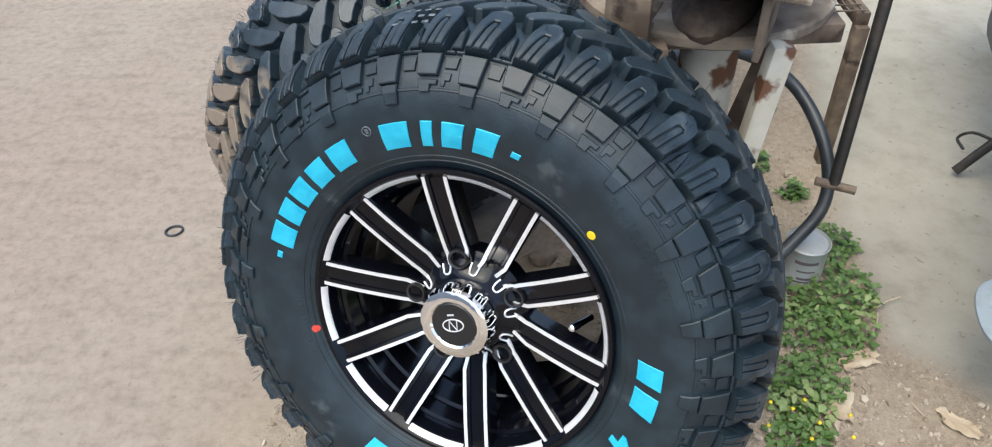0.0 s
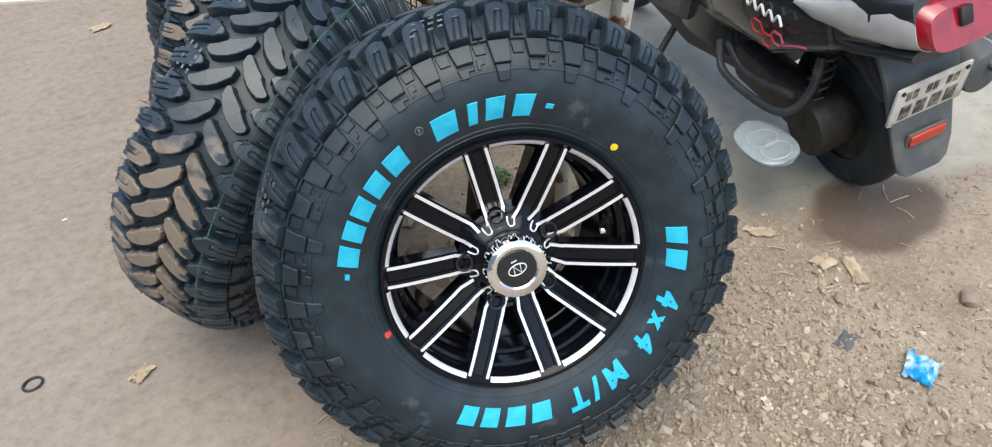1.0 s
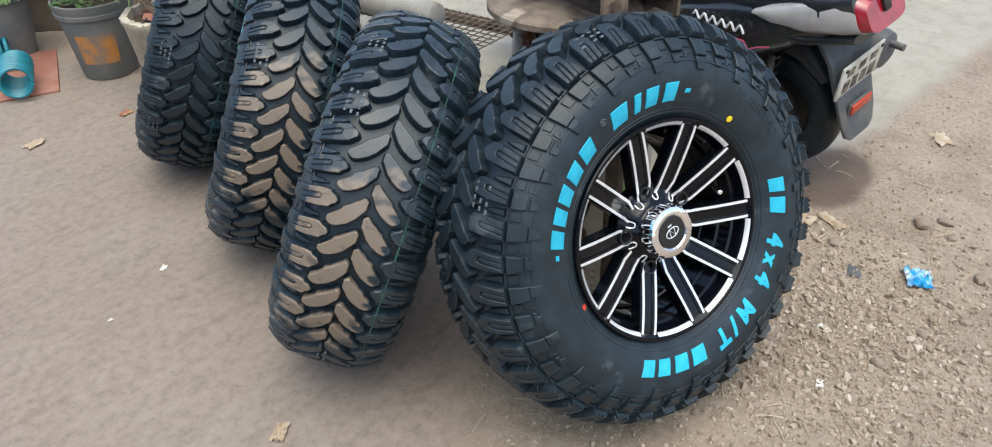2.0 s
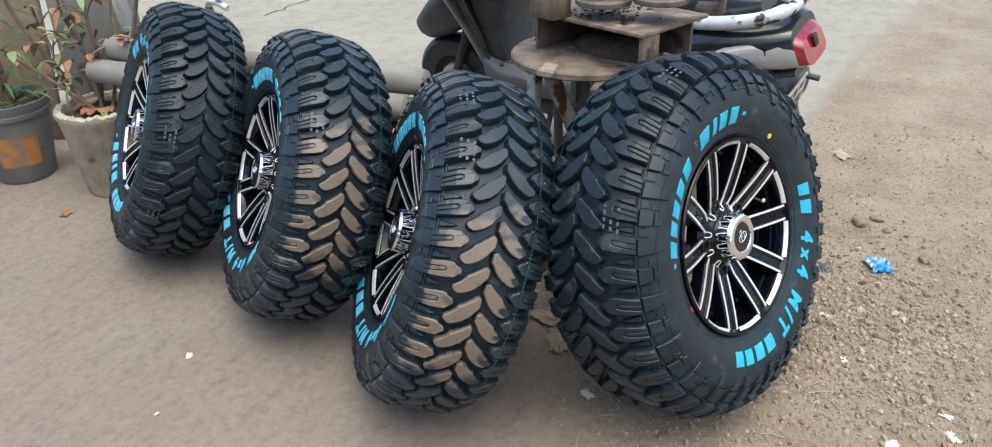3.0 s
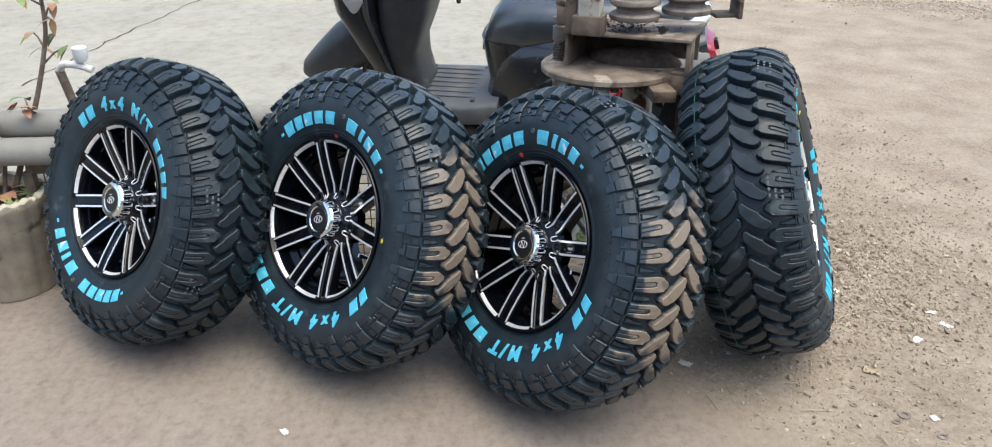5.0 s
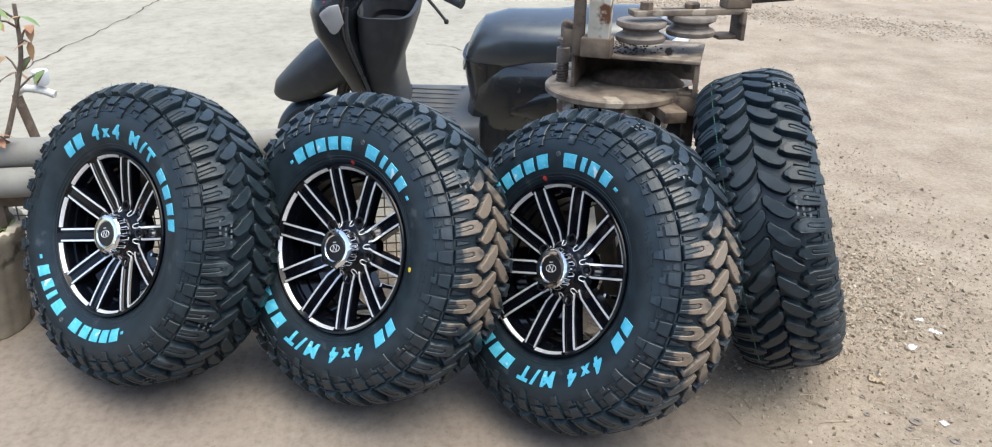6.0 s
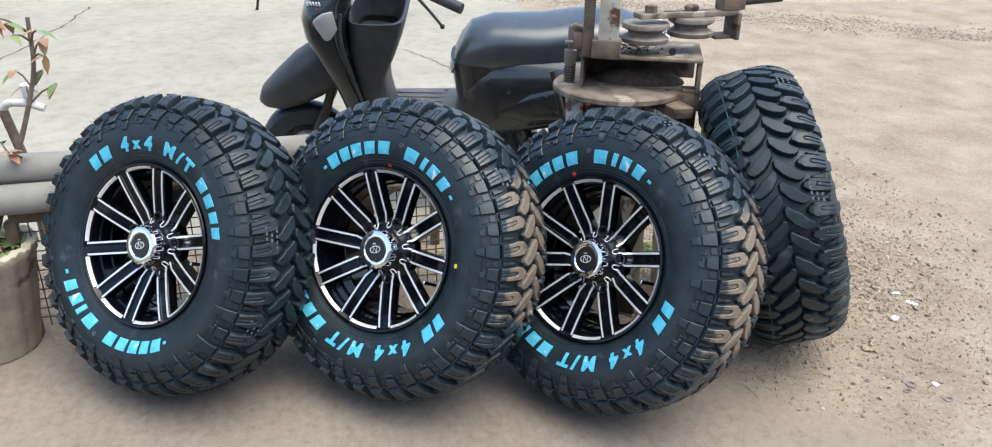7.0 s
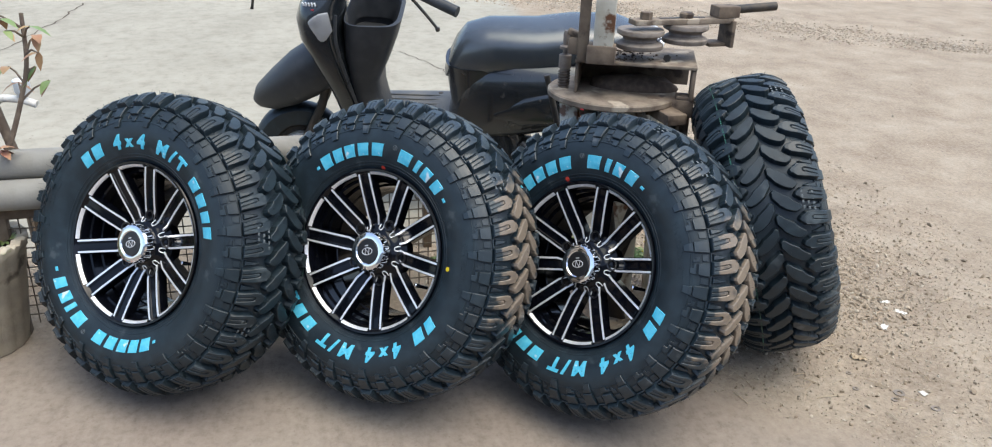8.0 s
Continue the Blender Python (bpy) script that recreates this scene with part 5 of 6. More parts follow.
def shrub():
    sh = thing("potted_shrub", pose(0.375, 2.97, 0.29), "spindly shrub of bare brown stems with few reddish leaves", "plant")
    stems = [[(0.03, -0.04, 0), (0.055, -0.09, 0.13), (0.065, -0.126, 0.213), (0.065, -0.164, 0.295), (0.065, -0.207, 0.405), (0.065, -0.234, 0.496), (0.065, -0.243, 0.616)],
             [(0.02, 0.03, 0), (0.03, 0.0, 0.16), (0.02, -0.01, 0.3), (0.04, 0.01, 0.5)],
             [(-0.01, 0.05, 0), (-0.03, 0.13, 0.15), (-0.08, 0.2, 0.34), (-0.1, 0.24, 0.56)],
             [(0.0, 0.0, 0), (0.02, 0.04, 0.2), (0.0, 0.08, 0.36), (0.04, 0.1, 0.55)],
             [(-0.03, -0.03, 0), (-0.08, 0.06, 0.1), (-0.14, 0.14, 0.2), (-0.2, 0.18, 0.26)],
             [(0.04, 0.06, 0), (0.08, 0.12, 0.2), (0.1, 0.2, 0.45)],
             [(0.02, -0.02, 0), (0.1, -0.02, 0.18), (0.16, 0.02, 0.34), (0.2, 0.0, 0.52)],
             [(-0.04, 0.04, 0), (-0.02, 0.14, 0.1), (0.05, 0.24, 0.22), (0.06, 0.32, 0.4)]]
    dry, green = bmesh.new(), bmesh.new()
    rr = random.Random(11)
    for k, st in enumerate(stems):
        path = smooth_path(st, 6)
        part("stem", tube(path, 0.0095 if k < 3 else 0.007, 8, 0.55), BARK, sh)
        for j in range(13 if k == 0 else 10):
            i = rr.randrange(len(path) // 3, len(path))
            p = path[i]
            d = Vector((rr.uniform(-1, 1), rr.uniform(-1, 1), rr.uniform(0.1, 0.8))).normalized()
            q = p + d * rr.uniform(0.04, 0.1)
            part("twig", tube([p, (p + q) / 2 + Vector((0, 0, 0.008)), q], 0.0035, 6, 0.6), BARK, sh)
            for _ in range(2):
                leaf(dry if rr.random() < 0.6 else green, q, (rr.uniform(-1, 1), rr.uniform(-1, 1), rr.uniform(-0.5, 0.3)), rr.uniform(0.03, 0.055), rr.uniform(0.02, 0.03), 0.5)
    for _ in range(30):
        a = rr.uniform(0, 6.28)
        leaf(dry, (0.05 * math.cos(a), 0.05 * math.sin(a), 0.03), (math.cos(a), math.sin(a), 0.5), 0.05, 0.035, 0.6)
    part("dry_leaves", dry, LEAF_DRY, sh, "reddish yellow drying leaves")
    part("green_leaves", green, LEAF_PALE, sh)
    rosette = bmesh.new()
    for c in ((0.02, -0.1), (0.1, -0.07), (-0.08, -0.1), (0.1, 0.05)):
        for k in range(13):
            a = k * 2.4
            leaf(rosette, (c[0], c[1], 0.01), (math.cos(a), math.sin(a), 0.4 + 0.08 * (k % 4)), 0.05, 0.013, 0.2)
    part("rosette", rosette, LEAF_PALE, sh, "small green rosettes on the soil")["kind"] = "stuff"
    return sh


shrub()


def bucket_plant():
    b = thing("plant_bucket", pose(0.33, 3.4, gz(0.33, 3.4)), "grey plastic bucket with a torn orange label holding plants", "bucket")
    part("bucket", lathe([(0.0, 0.0), (0.1, 0.0), (0.105, 0.01), (0.135, 0.25), (0.145, 0.252), (0.147, 0.268), (0.142, 0.27), (0.148, 0.29), (0.15, 0.305), (0.143, 0.307), (0.13, 0.25), (0.125, 0.24)], 48), BUCKET_GREY, b)
    part("soil", lathe([(0.135, 0.27), (0.0, 0.28)], 30), SOIL, b)
    lab = bmesh.new()
    rows = []
    for z in (0.07, 0.19):
        r = 0.1065 + 0.03 * (z - 0.01) / 0.24
        rows.append([lab.verts.new((r * math.cos(a), r * math.sin(a), z)) for a in np.linspace(radians(195), radians(265), 12)])
    for i in range(11):
        lab.faces.new((rows[0][i], rows[0][i + 1], rows[1][i + 1], rows[1][i]))
    part("label", lab, BUCKET_LABEL, b, "torn orange label")
    rr = random.Random(2)
    gr, st = bmesh.new(), bmesh.new()
    for k in range(64):
        a = k * 2.4
        leaf(gr, (0.03 * math.cos(a), 0.03 * math.sin(a), 0.28 + 0.008 * k), (math.cos(a), math.sin(a), rr.uniform(0.6, 1.3)), rr.uniform(0.14, 0.26), 0.014, 0.7, 5)
    for k in range(40):
        a = rr.uniform(0, 6.28)
        r = rr.uniform(0.03, 0.12)
        leaf(gr, (r * math.cos(a), r * math.sin(a), 0.28 + rr.uniform(0, 0.03)), (math.cos(a), math.sin(a), 0.6), 0.05, 0.03, 0.4)
    part("foliage", gr, LEAF, b, "arching green blades and small leaves")
    for k in range(3):
        part("stem", tube([(0.01 * k, 0, 0.27), (0.03 * (k - 1), 0.02, 0.5), (0.06 * (k - 1), 0.03, 0.72)], 0.012, 8, 0.6), BARK, b)
    return b


bucket_plant()
rr = random.Random(8)
grass_pot = thing("plant_bucket", pose(0.2, 3.95, 0), "dark plastic bucket with bushy green leaves", "bucket")
part("bucket", lathe([(0.0, 0.0), (0.1, 0.0), (0.13, 0.24), (0.138, 0.245), (0.136, 0.26), (0.12, 0.24)], 40), BUCKET_GREY, grass_pot)
bush = bmesh.new()
for k in range(220):
    p = Vector((rr.gauss(0, 0.09), rr.gauss(0, 0.09), 0.28 + abs(rr.gauss(0, 0.15))))
    leaf(bush, p, (p.x * 5 + rr.uniform(-1, 1), p.y * 5 + rr.uniform(-1, 1), rr.uniform(-0.3, 0.6)), rr.uniform(0.05, 0.1), rr.uniform(0.025, 0.045), 0.5)
part("foliage", bush, LEAF, grass_pot, "broad green leaves")
part("stem", tube([(0, 0, 0.2), (0.02, 0.02, 0.6)], 0.01, 8, 0.5), BARK, grass_pot)

tap = thing("standpipe", pose(1.03, 2.96, gz(1.03, 2.96)), "old standpipe with a white plastic tap beside the cement pipes", "tap")
part("riser", tube([(0.06, 0.03, 0), (0.045, 0.03, 0.3), (0.03, 0.06, 0.5)], 0.016, 12), BARK, tap, "stained riser pipe")
part("spout", tube(smooth_path([(0.03, 0.06, 0.5), (0.01, 0.03, 0.525), (-0.01, -0.03, 0.525), (-0.02, -0.08, 0.51)], 5), 0.013, 12), PAPER, tap, "dirty white elbow and spout")
part("tap_handle", lathe([(0.0, 0.0), (0.016, 0.0), (0.024, 0.012), (0.026, 0.05), (0.022, 0.054), (0.0, 0.05)], 20, Matrix.Translation((-0.015, -0.045, 0.54))), WHITE_PLASTIC, tap, "white tap handle")
# old boards and a plate leaning behind the planters
for x, y, rz, h, w, mm, lab in ((0.78, 3.35, 20, 0.75, 0.32, BOARD_GREY, "weathered grey board leaning behind planters"), (0.62, 3.75, -8, 0.62, 0.4, BOARD_TAN, "stained tan board leaning behind planters"), (0.5, 4.1, 12, 0.7, 0.5, BOARD_TAN, "stained yellowish board standing behind buckets")):
    solo("board", box(w, 0.03, h, None, 0.006), mm, lab, "board", pose(x, y, h / 2 * math.cos(radians(8)) + 0.002, -8, 0, rz - 60), "leaning boards")
disc_bm = lathe([(0.0, 0.006), (0.14, 0.006), (0.15, 0.0), (0.15, -0.01), (0.0, -0.01)], 48)
solo("round_plate", disc_bm, CONCRETE_PIPE, "round grey cement disc propped behind the shrub", "disc", pose(0.72, 3.12, 0.52, 80, 0, 40))
part("prop", box(0.04, 0.04, 0.42, pose(0.72, 3.14, 0.19), 0.003), RUST)
bpy.data.objects["prop"].name = "prop_post"
tagged(bpy.data.objects["prop_post"], "short rusty steel post under a disc", "post")

# ---- coil springs on the tiled floor beyond the buckets ----
solo("floor_tile", box(0.75, 0.5, 0.012, None, 0.002), TILE_RED, "red oxide floor strip with dust", "floor", pose(-0.12, 3.78, 0.004, 0, 0, -28), kind="structure")
solo("floor_tile", box(0.42, 0.16, 0.016, None, 0.002), TILE_WHITE, "off-white worn floor tile", "floor", pose(-0.34, 3.5, 0.004, 0, 0, -28), kind="structure")


def coil(m, label):
    pts = []
    for a in np.arange(0, 2 * math.pi * 9, 0.32):
        pts.append((0.055 * math.cos(a), 0.055 * math.sin(a), 0.024 * a / (2 * math.pi)))
    solo("coil_spring", tube(pts, 0.0075, 8), SPRING_TEAL, label, "spring", m, "coil springs")


coil(pose(0.06, 3.6, 0.078, 90, 0, -28), "teal painted coil spring lying on red floor")
coil(pose(-0.06, 3.86, 0.078, 90, 0, 60), "teal painted coil spring lying on red floor")
coil(pose(0.05, 4.0, 0.078, 90, 0, 10), "teal painted coil spring lying on red floor")
bag = bmesh.new()
bmesh.ops.create_icosphere(bag, subdivisions=3, radius=0.09)
for v in bag.verts:
    v.co *= 1 + 0.25 * noise.noise(v.co * 22)
    v.co.z = max(-0.03, v.co.z * 0.6)
solo("plastic_bag", bag, PAPER, "crumpled pale plastic bag on the floor", "bag", pose(-0.32, 3.78, 0.042))

# ---- weeds, tin and litter ----
def weeds(spots, material, label, n, size):
    bm = bmesh.new()
    r = random.Random(len(spots) * 7 + n)
    for x, y, rad, h in spots:
        for _ in range(int(n * rad / 0.1)):
            a, d = r.uniform(0, 6.283), rad * math.sqrt(r.random())
            px, py = x + d * math.cos(a), y + d * math.sin(a) * 0.8
            z = gz(px, py) + r.uniform(0.0, h) * (1 - 0.7 * d / rad)
            leaf(bm, (px, py, z), (r.uniform(-1, 1), r.uniform(-1, 1), r.uniform(0.0, 0.9)), size * r.uniform(0.6, 1.3), size * r.uniform(0.5, 0.8), 0.4, 2)
    return solo("weeds", bm, material, label, "weeds", kind="stuff")


weeds([(0.62, 1.18, 0.1, 0.07), (0.66, 1.32, 0.07, 0.06), (0.58, 1.06, 0.09, 0.06), (0.5, 0.95, 0.08, 0.05), (0.47, 0.84, 0.06, 0.03), (0.57, 1.62, 0.05, 0.05), (0.64, 1.5, 0.03, 0.05), (0.66, 1.86, 0.04, 0.03), (0.36, 1.42, 0.05, 0.06)], LEAF, "low green weeds along the slab edge", 360, 0.016)
weeds([(0.49, 0.9, 0.07, 0.05), (0.6, 1.12, 0.1, 0.06), (0.4, 1.6, 0.08, 0.05)], LEAF_PALE, "pale green weeds among dry stalks", 130, 0.02)
fl = bmesh.new()
for k in range(9):
    x, y = 0.47 + 0.03 * math.cos(k * 2.4) * (1 + k % 3), 0.85 + 0.03 * math.sin(k * 2.4) * (1 + k % 2)
    bmesh.ops.create_icosphere(fl, subdivisions=1, radius=0.004, matrix=Matrix.Translation((x, y, gz(x, y) + 0.03)))
solo("yellow_flowers", fl, YELLOW, "tiny yellow flowers in the weeds", "flowers", kind="stuff")

tin = thing("paint_tin", pose(0.575, 1.225, gz(0.575, 1.225)), "old pale paint tin with a faded print", "tin")
part("tin_body", lathe([(0.0, 0.0), (0.042, 0.0), (0.044, 0.003), (0.042, 0.006), (0.042, 0.096), (0.0445, 0.1), (0.042, 0.103), (0.038, 0.098), (0.0, 0.096)], 36), TIN, tin)
pr = bmesh.new()
for z0, z1, a0, a1 in ((0.022, 0.026, 215, 300), (0.07, 0.078, 225, 290), (0.05, 0.054, 235, 285), (0.03, 0.036, 240, 280)):
    rows = [[pr.verts.new((0.0424 * math.cos(radians(a)), 0.0424 * math.sin(radians(a)), z)) for a in np.linspace(a0, a1, 10)] for z in (z0, z1)]
    for i in range(9):
        pr.faces.new((rows[0][i], rows[0][i + 1], rows[1][i + 1], rows[1][i]))
part("tin_print", pr, TIN_INK, tin, "faded dark bars")


def crumple(w, h, seed, amp, n=9):
    bm = bmesh.new()
    bmesh.ops.create_grid(bm, x_segments=n, y_segments=n, size=0.5)
    for v in bm.verts:
        k = 1 + 0.35 * noise.noise(v.co * 3 + Vector((seed, 0, 0)))
        v.co = Vector((v.co.x * w * k, v.co.y * h * k, amp * (0.6 + noise.noise(v.co * 6 + Vector((0, seed, 0)))) + amp * 0.4 * noise.noise(v.co * 14 + Vector((seed, 3, 0)))))
    lo = min(v.co.z for v in bm.verts)
    for v in bm.verts:
        v.co.z -= lo - 0.001
    bmesh.ops.solidify(bm, geom=bm.faces[:], thickness=0.0008)
    return bm


def scrap(name, x, y, w, h, material, label, cat, seed, amp=0.004, rz=0):
    return solo(name, crumple(w, h, seed, amp), material, label, cat, pose(x, y, gz(x, y), 0, 0, rz), "ground litter", smooth=60)


scrap("candy_wrapper", 0.645, 0.378, 0.08, 0.062, WRAP_BLUE, "crumpled blue and white foil wrapper on dirt", "wrapper", 3, 0.02, 20)
scrap("candy_wrapper", 0.33, 2.72, 0.07, 0.05, WRAP_COLOUR, "crumpled orange and green wrapper beside a planter", "wrapper", 5, 0.014, 40)
scrap("plastic_scrap", 0.61, 0.52, 0.055, 0.035, GREY_PLASTIC, "flat grey plastic scrap on dirt", "scrap", 6, 0.004, 10)
for i, (x, y, w, h, rz) in enumerate(((-0.045, 0.237, 0.035, 0.02, 30), (0.346, 0.51, 0.03, 0.012, 70), (-0.185, 1.017, 0.035, 0.022, 50), (0.02, 0.245, 0.028, 0.016, 70), (-0.59, 1.938, 0.012, 0.008, 0), (-0.384, 2.018, 0.022, 0.016, 20), (-0.62, 0.35, 0.06, 0.025, 110), (-0.436, 0.483, 0.02, 0.016, 15), (0.16, 0.46, 0.025, 0.015, 15), (-0.12, 0.36, 0.02, 0.03, 45))):
    scrap("paper_scrap", x, y, w, h, PAPER, "small white paper scrap on the ground", "scrap", 10 + i, 0.004, rz)
for i, (x, y, w, h, rz) in enumerate(((-0.596, 1.315, 0.05, 0.026, 30), (0.814, 0.641, 0.085, 0.03, 60), (0.78, 0.7, 0.05, 0.04, 0), (0.62, 1.0, 0.07, 0.04, 10), (0.55, 0.9, 0.06, 0.05, 70), (0.68, 1.2, 0.05, 0.03, 100), (-0.02, 1.14, 0.08, 0.05, 20), (0.08, 1.2, 0.1, 0.05, 80), (0.03, 1.02, 0.06, 0.04, 130), (0.1, 1.42, 0.07, 0.05, 33), (0.62, 1.78, 0.06, 0.04, 80), (0.12, 2.98, 0.045, 0.03, 10), (-0.2, 3.02, 0.07, 0.04, 10), (0.75, 0.86, 0.07, 0.03, 140), (1.5, 0.5, 0.08, 0.05, 40), (-0.25, 0.55, 0.04, 0.02, 60))):
    scrap("dry_leaf", x, y, w, h, LEAF_LITTER if i != 11 else LEAF_DRY, "curled dry tan leaf on the ground", "leaf", 30 + i, 0.009, rz)

tor = bmesh.new()
add_tube(tor, [(0.019 * math.cos(a), 0.016 * math.sin(a), 0.0) for a in np.linspace(0, 2 * math.pi, 29)], 0.0028, 8, 1.0, False)
solo("rubber_ring", tor, HOSE_RUBBER, "small black rubber ring on the cement", "ring", pose(-0.78, 1.423, gz(-0.78, 1.423) + 0.003, 0, 0, 20))
for x, y, r in ((-0.42, 0.55, 0.015), (-0.44, 0.58, 0.009), (-0.3, 0.62, 0.007), (-0.16, 0.75, 0.008), (-0.37, 0.65, 0.008), (-0.5, 0.5, 0.012)):
    w = lathe([(r * 0.5, 0.0), (r, 0.0), (r, 0.002), (r * 0.5, 0.002)], 20, closed=True)
    solo("washer", w, WORN_STEEL, "small dull steel washer on dirt", "washer", pose(x, y, gz(x, y) + 0.001), "washers")


def stone(x, y, r, seed, material=STONE):
    bm = bmesh.new()
    bmesh.ops.create_icosphere(bm, subdivisions=2, radius=1.0)
    for v in bm.verts:
        v.co *= 1 + 0.35 * noise.noise(v.co * 1.3 + Vector((seed, 0, 0)))
        v.co = Vector((v.co.x * r, v.co.y * r * 0.8, v.co.z * r * 0.55))
    return solo("stone", bm, material, "rough brown stone on the dirt", "stone", pose(x, y, gz(x, y) + r * 0.25, 0, 0, seed * 40), "stones", smooth=40)


for i, (x, y, r) in enumerate(((0.93, 0.43, 0.03), (0.97, 0.38, 0.022), (0.9, 0.35, 0.014), (0.75, 0.25, 0.025), (0.45, 0.32, 0.014), (0.3, 0.38, 0.016), (0.24, 0.6, 0.014), (0.14, 0.3, 0.013), (0.6, 1.72, 0.03), (0.7, 0.6, 0.018), (0.55, 0.25, 0.015), (0.02, 0.55, 0.012), (0.12, 1.05, 0.028), (0.05, 1.3, 0.03))):
    stone(x, y, r, i + 1)


def gravel():
    """Loose grit over the dirt."""
    rng = random.Random(21)
    base = bmesh.new()
    bmesh.ops.create_icosphere(base, subdivisions=1, radius=1.0)
    bv = [v.co.copy() for v in base.verts]
    base.verts.index_update()
    bf = [[v.index for v in f.verts] for f in base.faces]
    base.free()
    V, Fc = [], []
    count = 0
    while count < 24000:
        x, y = rng.uniform(-1.2, 1.9), rng.uniform(-0.5, 1.7)
        if count > 23300:
            x, y = rng.uniform(0.6, 4.5), rng.uniform(-2.5, 0.4)
        h, loose, slab, wet = ground_at(x, y)
        near = math.exp(-((x - 0.32) ** 2 + (y - 0.5) ** 2) / 0.2)
        if rng.random() > loose * (0.1 + 0.9 * near) or loose < 0.5 or wet > 0.3:
            continue
        r = min(0.012, 0.0016 + rng.expovariate(1 / (0.0013 + 0.0011 * near)))
        R = Euler((rng.uniform(0, 6), rng.uniform(0, 6), rng.uniform(0, 6))).to_matrix()
        k = Vector((rng.uniform(0.7, 1.3), rng.uniform(0.6, 1.1), rng.uniform(0.4, 0.8)))
        o = len(V)
        for c in bv:
            j = rng.uniform(0.6, 1.3)
            q = R @ Vector((c.x * k.x * j, c.y * k.y * j, c.z * k.z * j))
            V.append((x + q.x * r, y + q.y * r, h + r * 0.25 + q.z * r))
        Fc += [[i + o for i in f] for f in bf]
        count += 1
    me = bpy.data.meshes.new("gravel")
    me.from_pydata(V, [], Fc)
    m = bpy.data.materials.new("mixed_grit")
    m.use_nodes = True
    t = m.node_tree
    g = t.nodes.new("ShaderNodeNewGeometry")
    rp = t.nodes.new("ShaderNodeValToRGB")
    for p, c in ((0.0, (0.23, 0.178, 0.126)), (0.4, (0.31, 0.25, 0.185)), (0.85, (0.4, 0.335, 0.255)), (1.0, (0.47, 0.41, 0.33))):
        e = rp.color_ramp.elements.new(p) if p not in (0.0, 1.0) else rp.color_ramp.elements[0 if p == 0 else -1]
        e.color = (*c, 1)
    t.links.new(g.outputs["Random Per Island"], rp.inputs[0])
    t.links.new(rp.outputs[0], t.nodes["Principled BSDF"].inputs["Base Color"])
    t.nodes["Principled BSDF"].inputs["Roughness"].default_value = 0.9
    me.materials.append(m)
    tagged(new("gravel", me), "loose brown and pale grit over the dirt", "gravel", kind="stuff")


gravel()


def crack(pts, w, label):
    bm = bmesh.new()
    r = random.Random(len(pts))
    path = smooth_path(pts, 10)
    prev = None
    for i, p in enumerate(path):
        d = (path[min(i + 1, len(path) - 1)] - path[max(i - 1, 0)]).normalized()
        n = Vector((-d.y, d.x, 0))
        c = p + n * r.uniform(-0.02, 0.02)
        k = w * r.uniform(0.4, 1.2)
        a, b = [bm.verts.new((q.x, q.y, gz(q.x, q.y) + 0.002)) for q in (c + n * k, c - n * k)]
        if prev:
            bm.faces.new((prev[0], prev[1], b, a))
        prev = (a, b)
    solo("ground_crack", bm, SOIL, label, "crack", kind="structure")


crack([(2.7, 4.02, 0), (3.33, 3.987, 0), (4.28, 3.9, 0), (5.2, 3.78, 0), (6.3, 3.7, 0)], 0.007, "thin dark crack across the concrete slab")
crack([(3.2, 0.98, 0), (3.4, 1.02, 0), (3.93, 1.19, 0), (4.1, 1.4, 0)], 0.004, "short dark crack in the concrete slab")


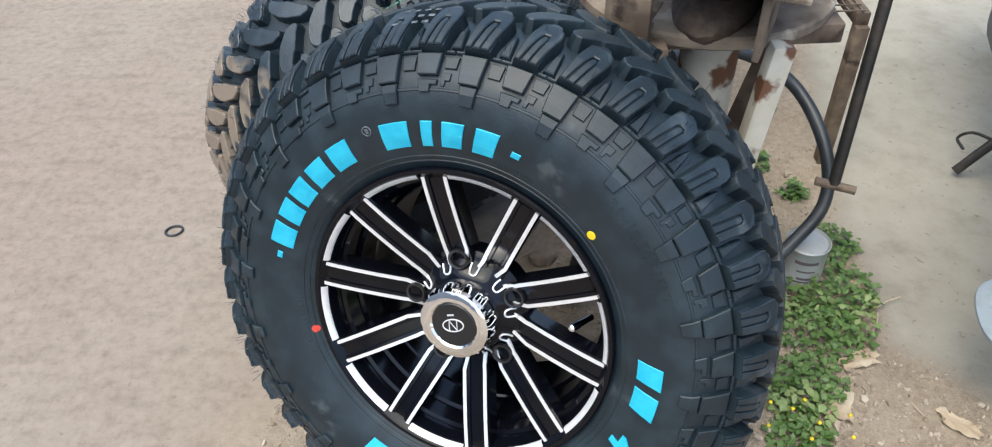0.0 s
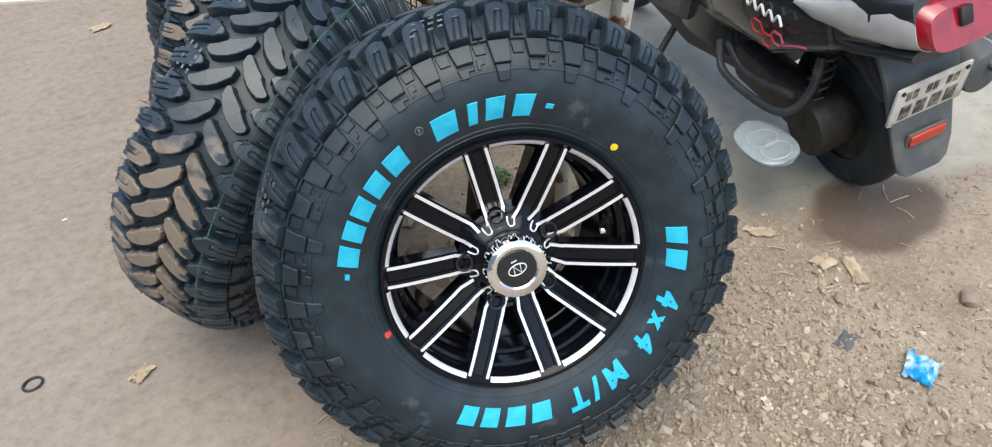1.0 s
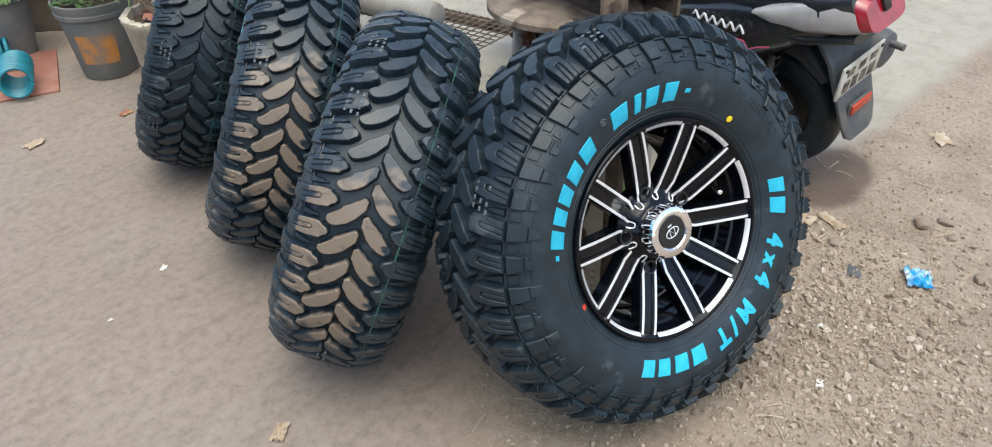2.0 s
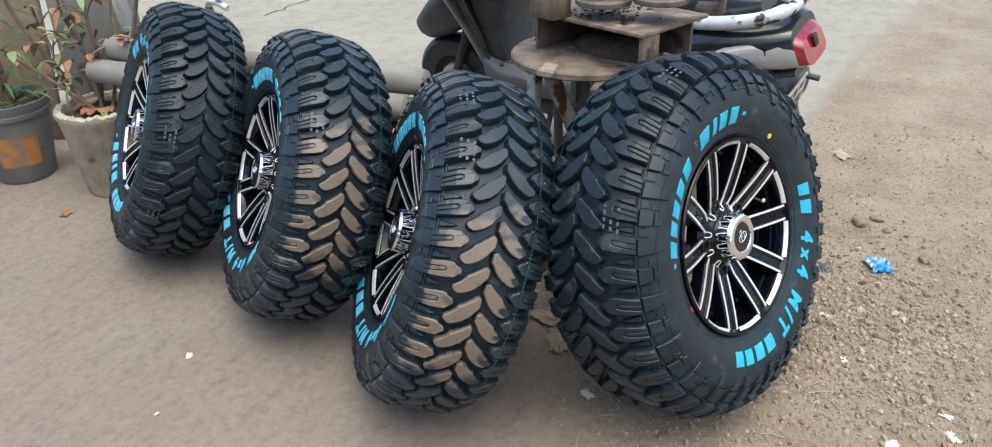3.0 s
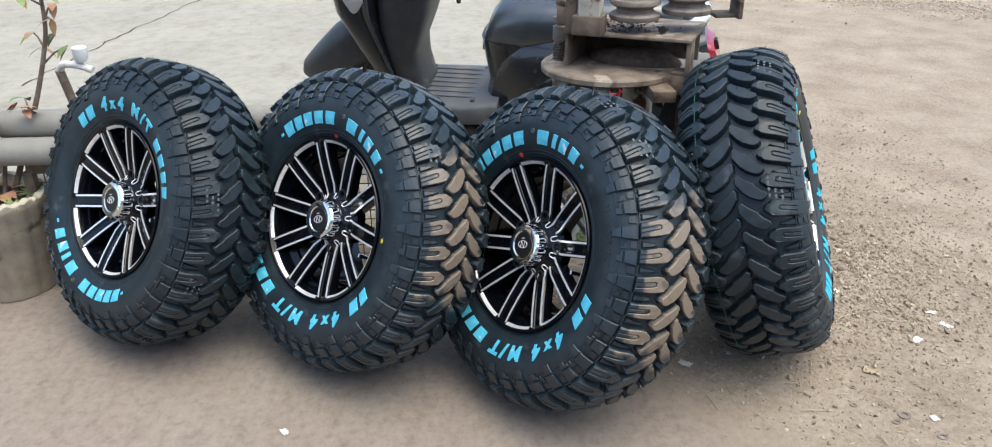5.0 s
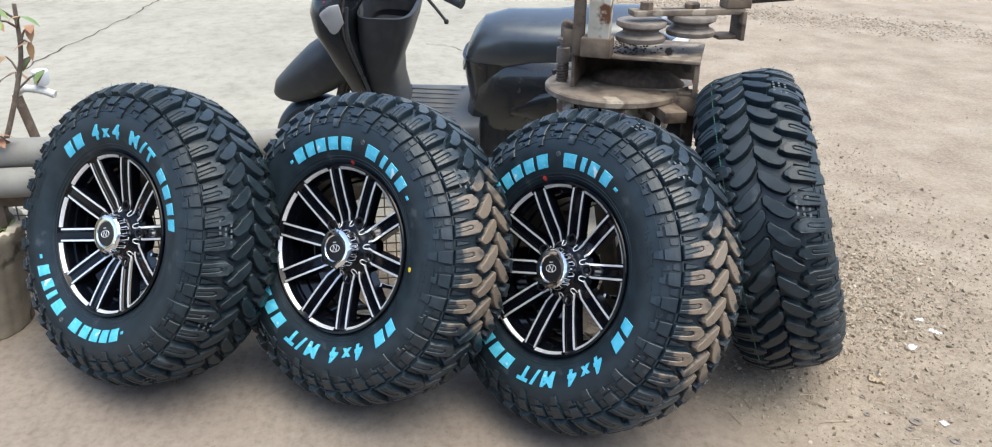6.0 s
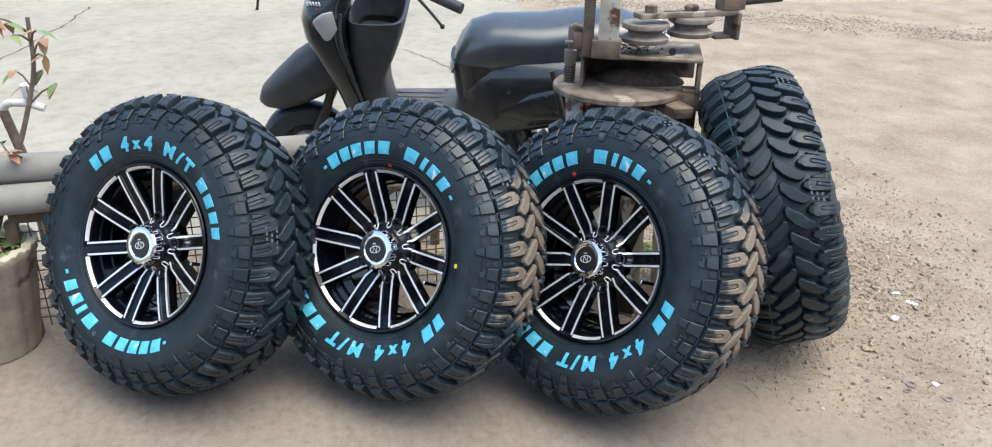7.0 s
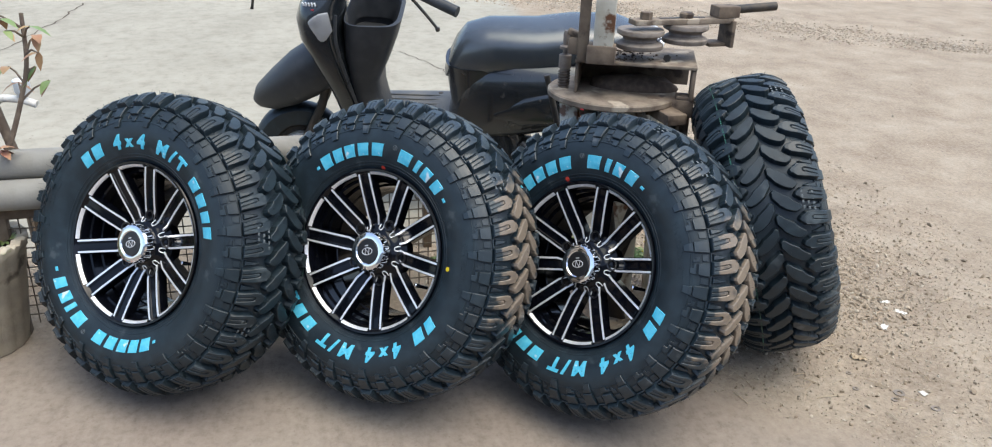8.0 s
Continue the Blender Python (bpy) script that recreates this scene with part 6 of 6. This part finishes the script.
def far_gravel():
    """Coarser stones on the far side of the yard."""
    rng = random.Random(5)
    V, Fc = [], []
    cube = [(-1, -1, -1), (1, -1, -1), (1, 1, -1), (-1, 1, -1), (-0.6, -0.7, 1), (0.7, -0.6, 1), (0.6, 0.7, 1), (-0.7, 0.6, 1)]
    quads = [(0, 3, 2, 1), (4, 5, 6, 7), (0, 1, 5, 4), (1, 2, 6, 5), (2, 3, 7, 6), (3, 0, 4, 7)]
    for _ in range(6000):
        t, w = rng.uniform(0, 1), rng.gauss(0, 0.75)
        x, y = 7.6 - 4.4 * t + 0.5 * w, 0.9 - 4.6 * t + w
        r, a = rng.uniform(0.004, 0.011), rng.uniform(0, 6.28)
        h = gz(x, y)
        o = len(V)
        for cx, cy, cz in cube:
            jx, jy = cx * r * rng.uniform(0.7, 1.1), cy * r * rng.uniform(0.6, 1.0)
            V.append((x + jx * math.cos(a) - jy * math.sin(a), y + jx * math.sin(a) + jy * math.cos(a), h + (cz + 0.5) * r * 0.45))
        Fc += [tuple(i + o for i in q) for q in quads]
    me = bpy.data.meshes.new("far_gravel")
    me.from_pydata(V, [], Fc)
    me.materials.append(bpy.data.materials["mixed_grit"])
    tagged(new("far_gravel", me), "pale grey stones strewn along the yard's far side", "gravel", kind="stuff")


far_gravel()


def twigs():
    bm = bmesh.new()
    rng = random.Random(77)
    n = 0
    while n < 240:
        x, y = rng.uniform(-0.6, 1.6), rng.uniform(-0.3, 1.6)
        h, loose, slab, wet = ground_at(x, y)
        if loose < 0.5:
            continue
        a, l = rng.uniform(0, 6.28), rng.uniform(0.015, 0.07)
        p, q = Vector((x, y, h + 0.003)), Vector((x + l * math.cos(a), y + l * math.sin(a), h + 0.004))
        add_tube(bm, [p, (p + q) / 2 + Vector((rng.uniform(-0.004, 0.004), rng.uniform(-0.004, 0.004), 0.002)), q], rng.uniform(0.0007, 0.0018), 4)
        n += 1
    solo("twigs", bm, LEAF_LITTER, "thin dry twigs and straw on the dirt", "twigs", kind="stuff")


twigs()
# a further stand foot on the slab, seen beyond the scooter
solo("stand_foot", joined(tube([(0, 0, 0.0), (-0.12, -0.02, 0.12), (-0.28, -0.05, 0.4)], 0.012, 10), box(0.06, 0.03, 0.012, pose(0.01, 0, 0.006), 0.003)), DARK_METAL, "dark steel stand foot on the slab", "stand", pose(5.9, 2.25, 0.008))
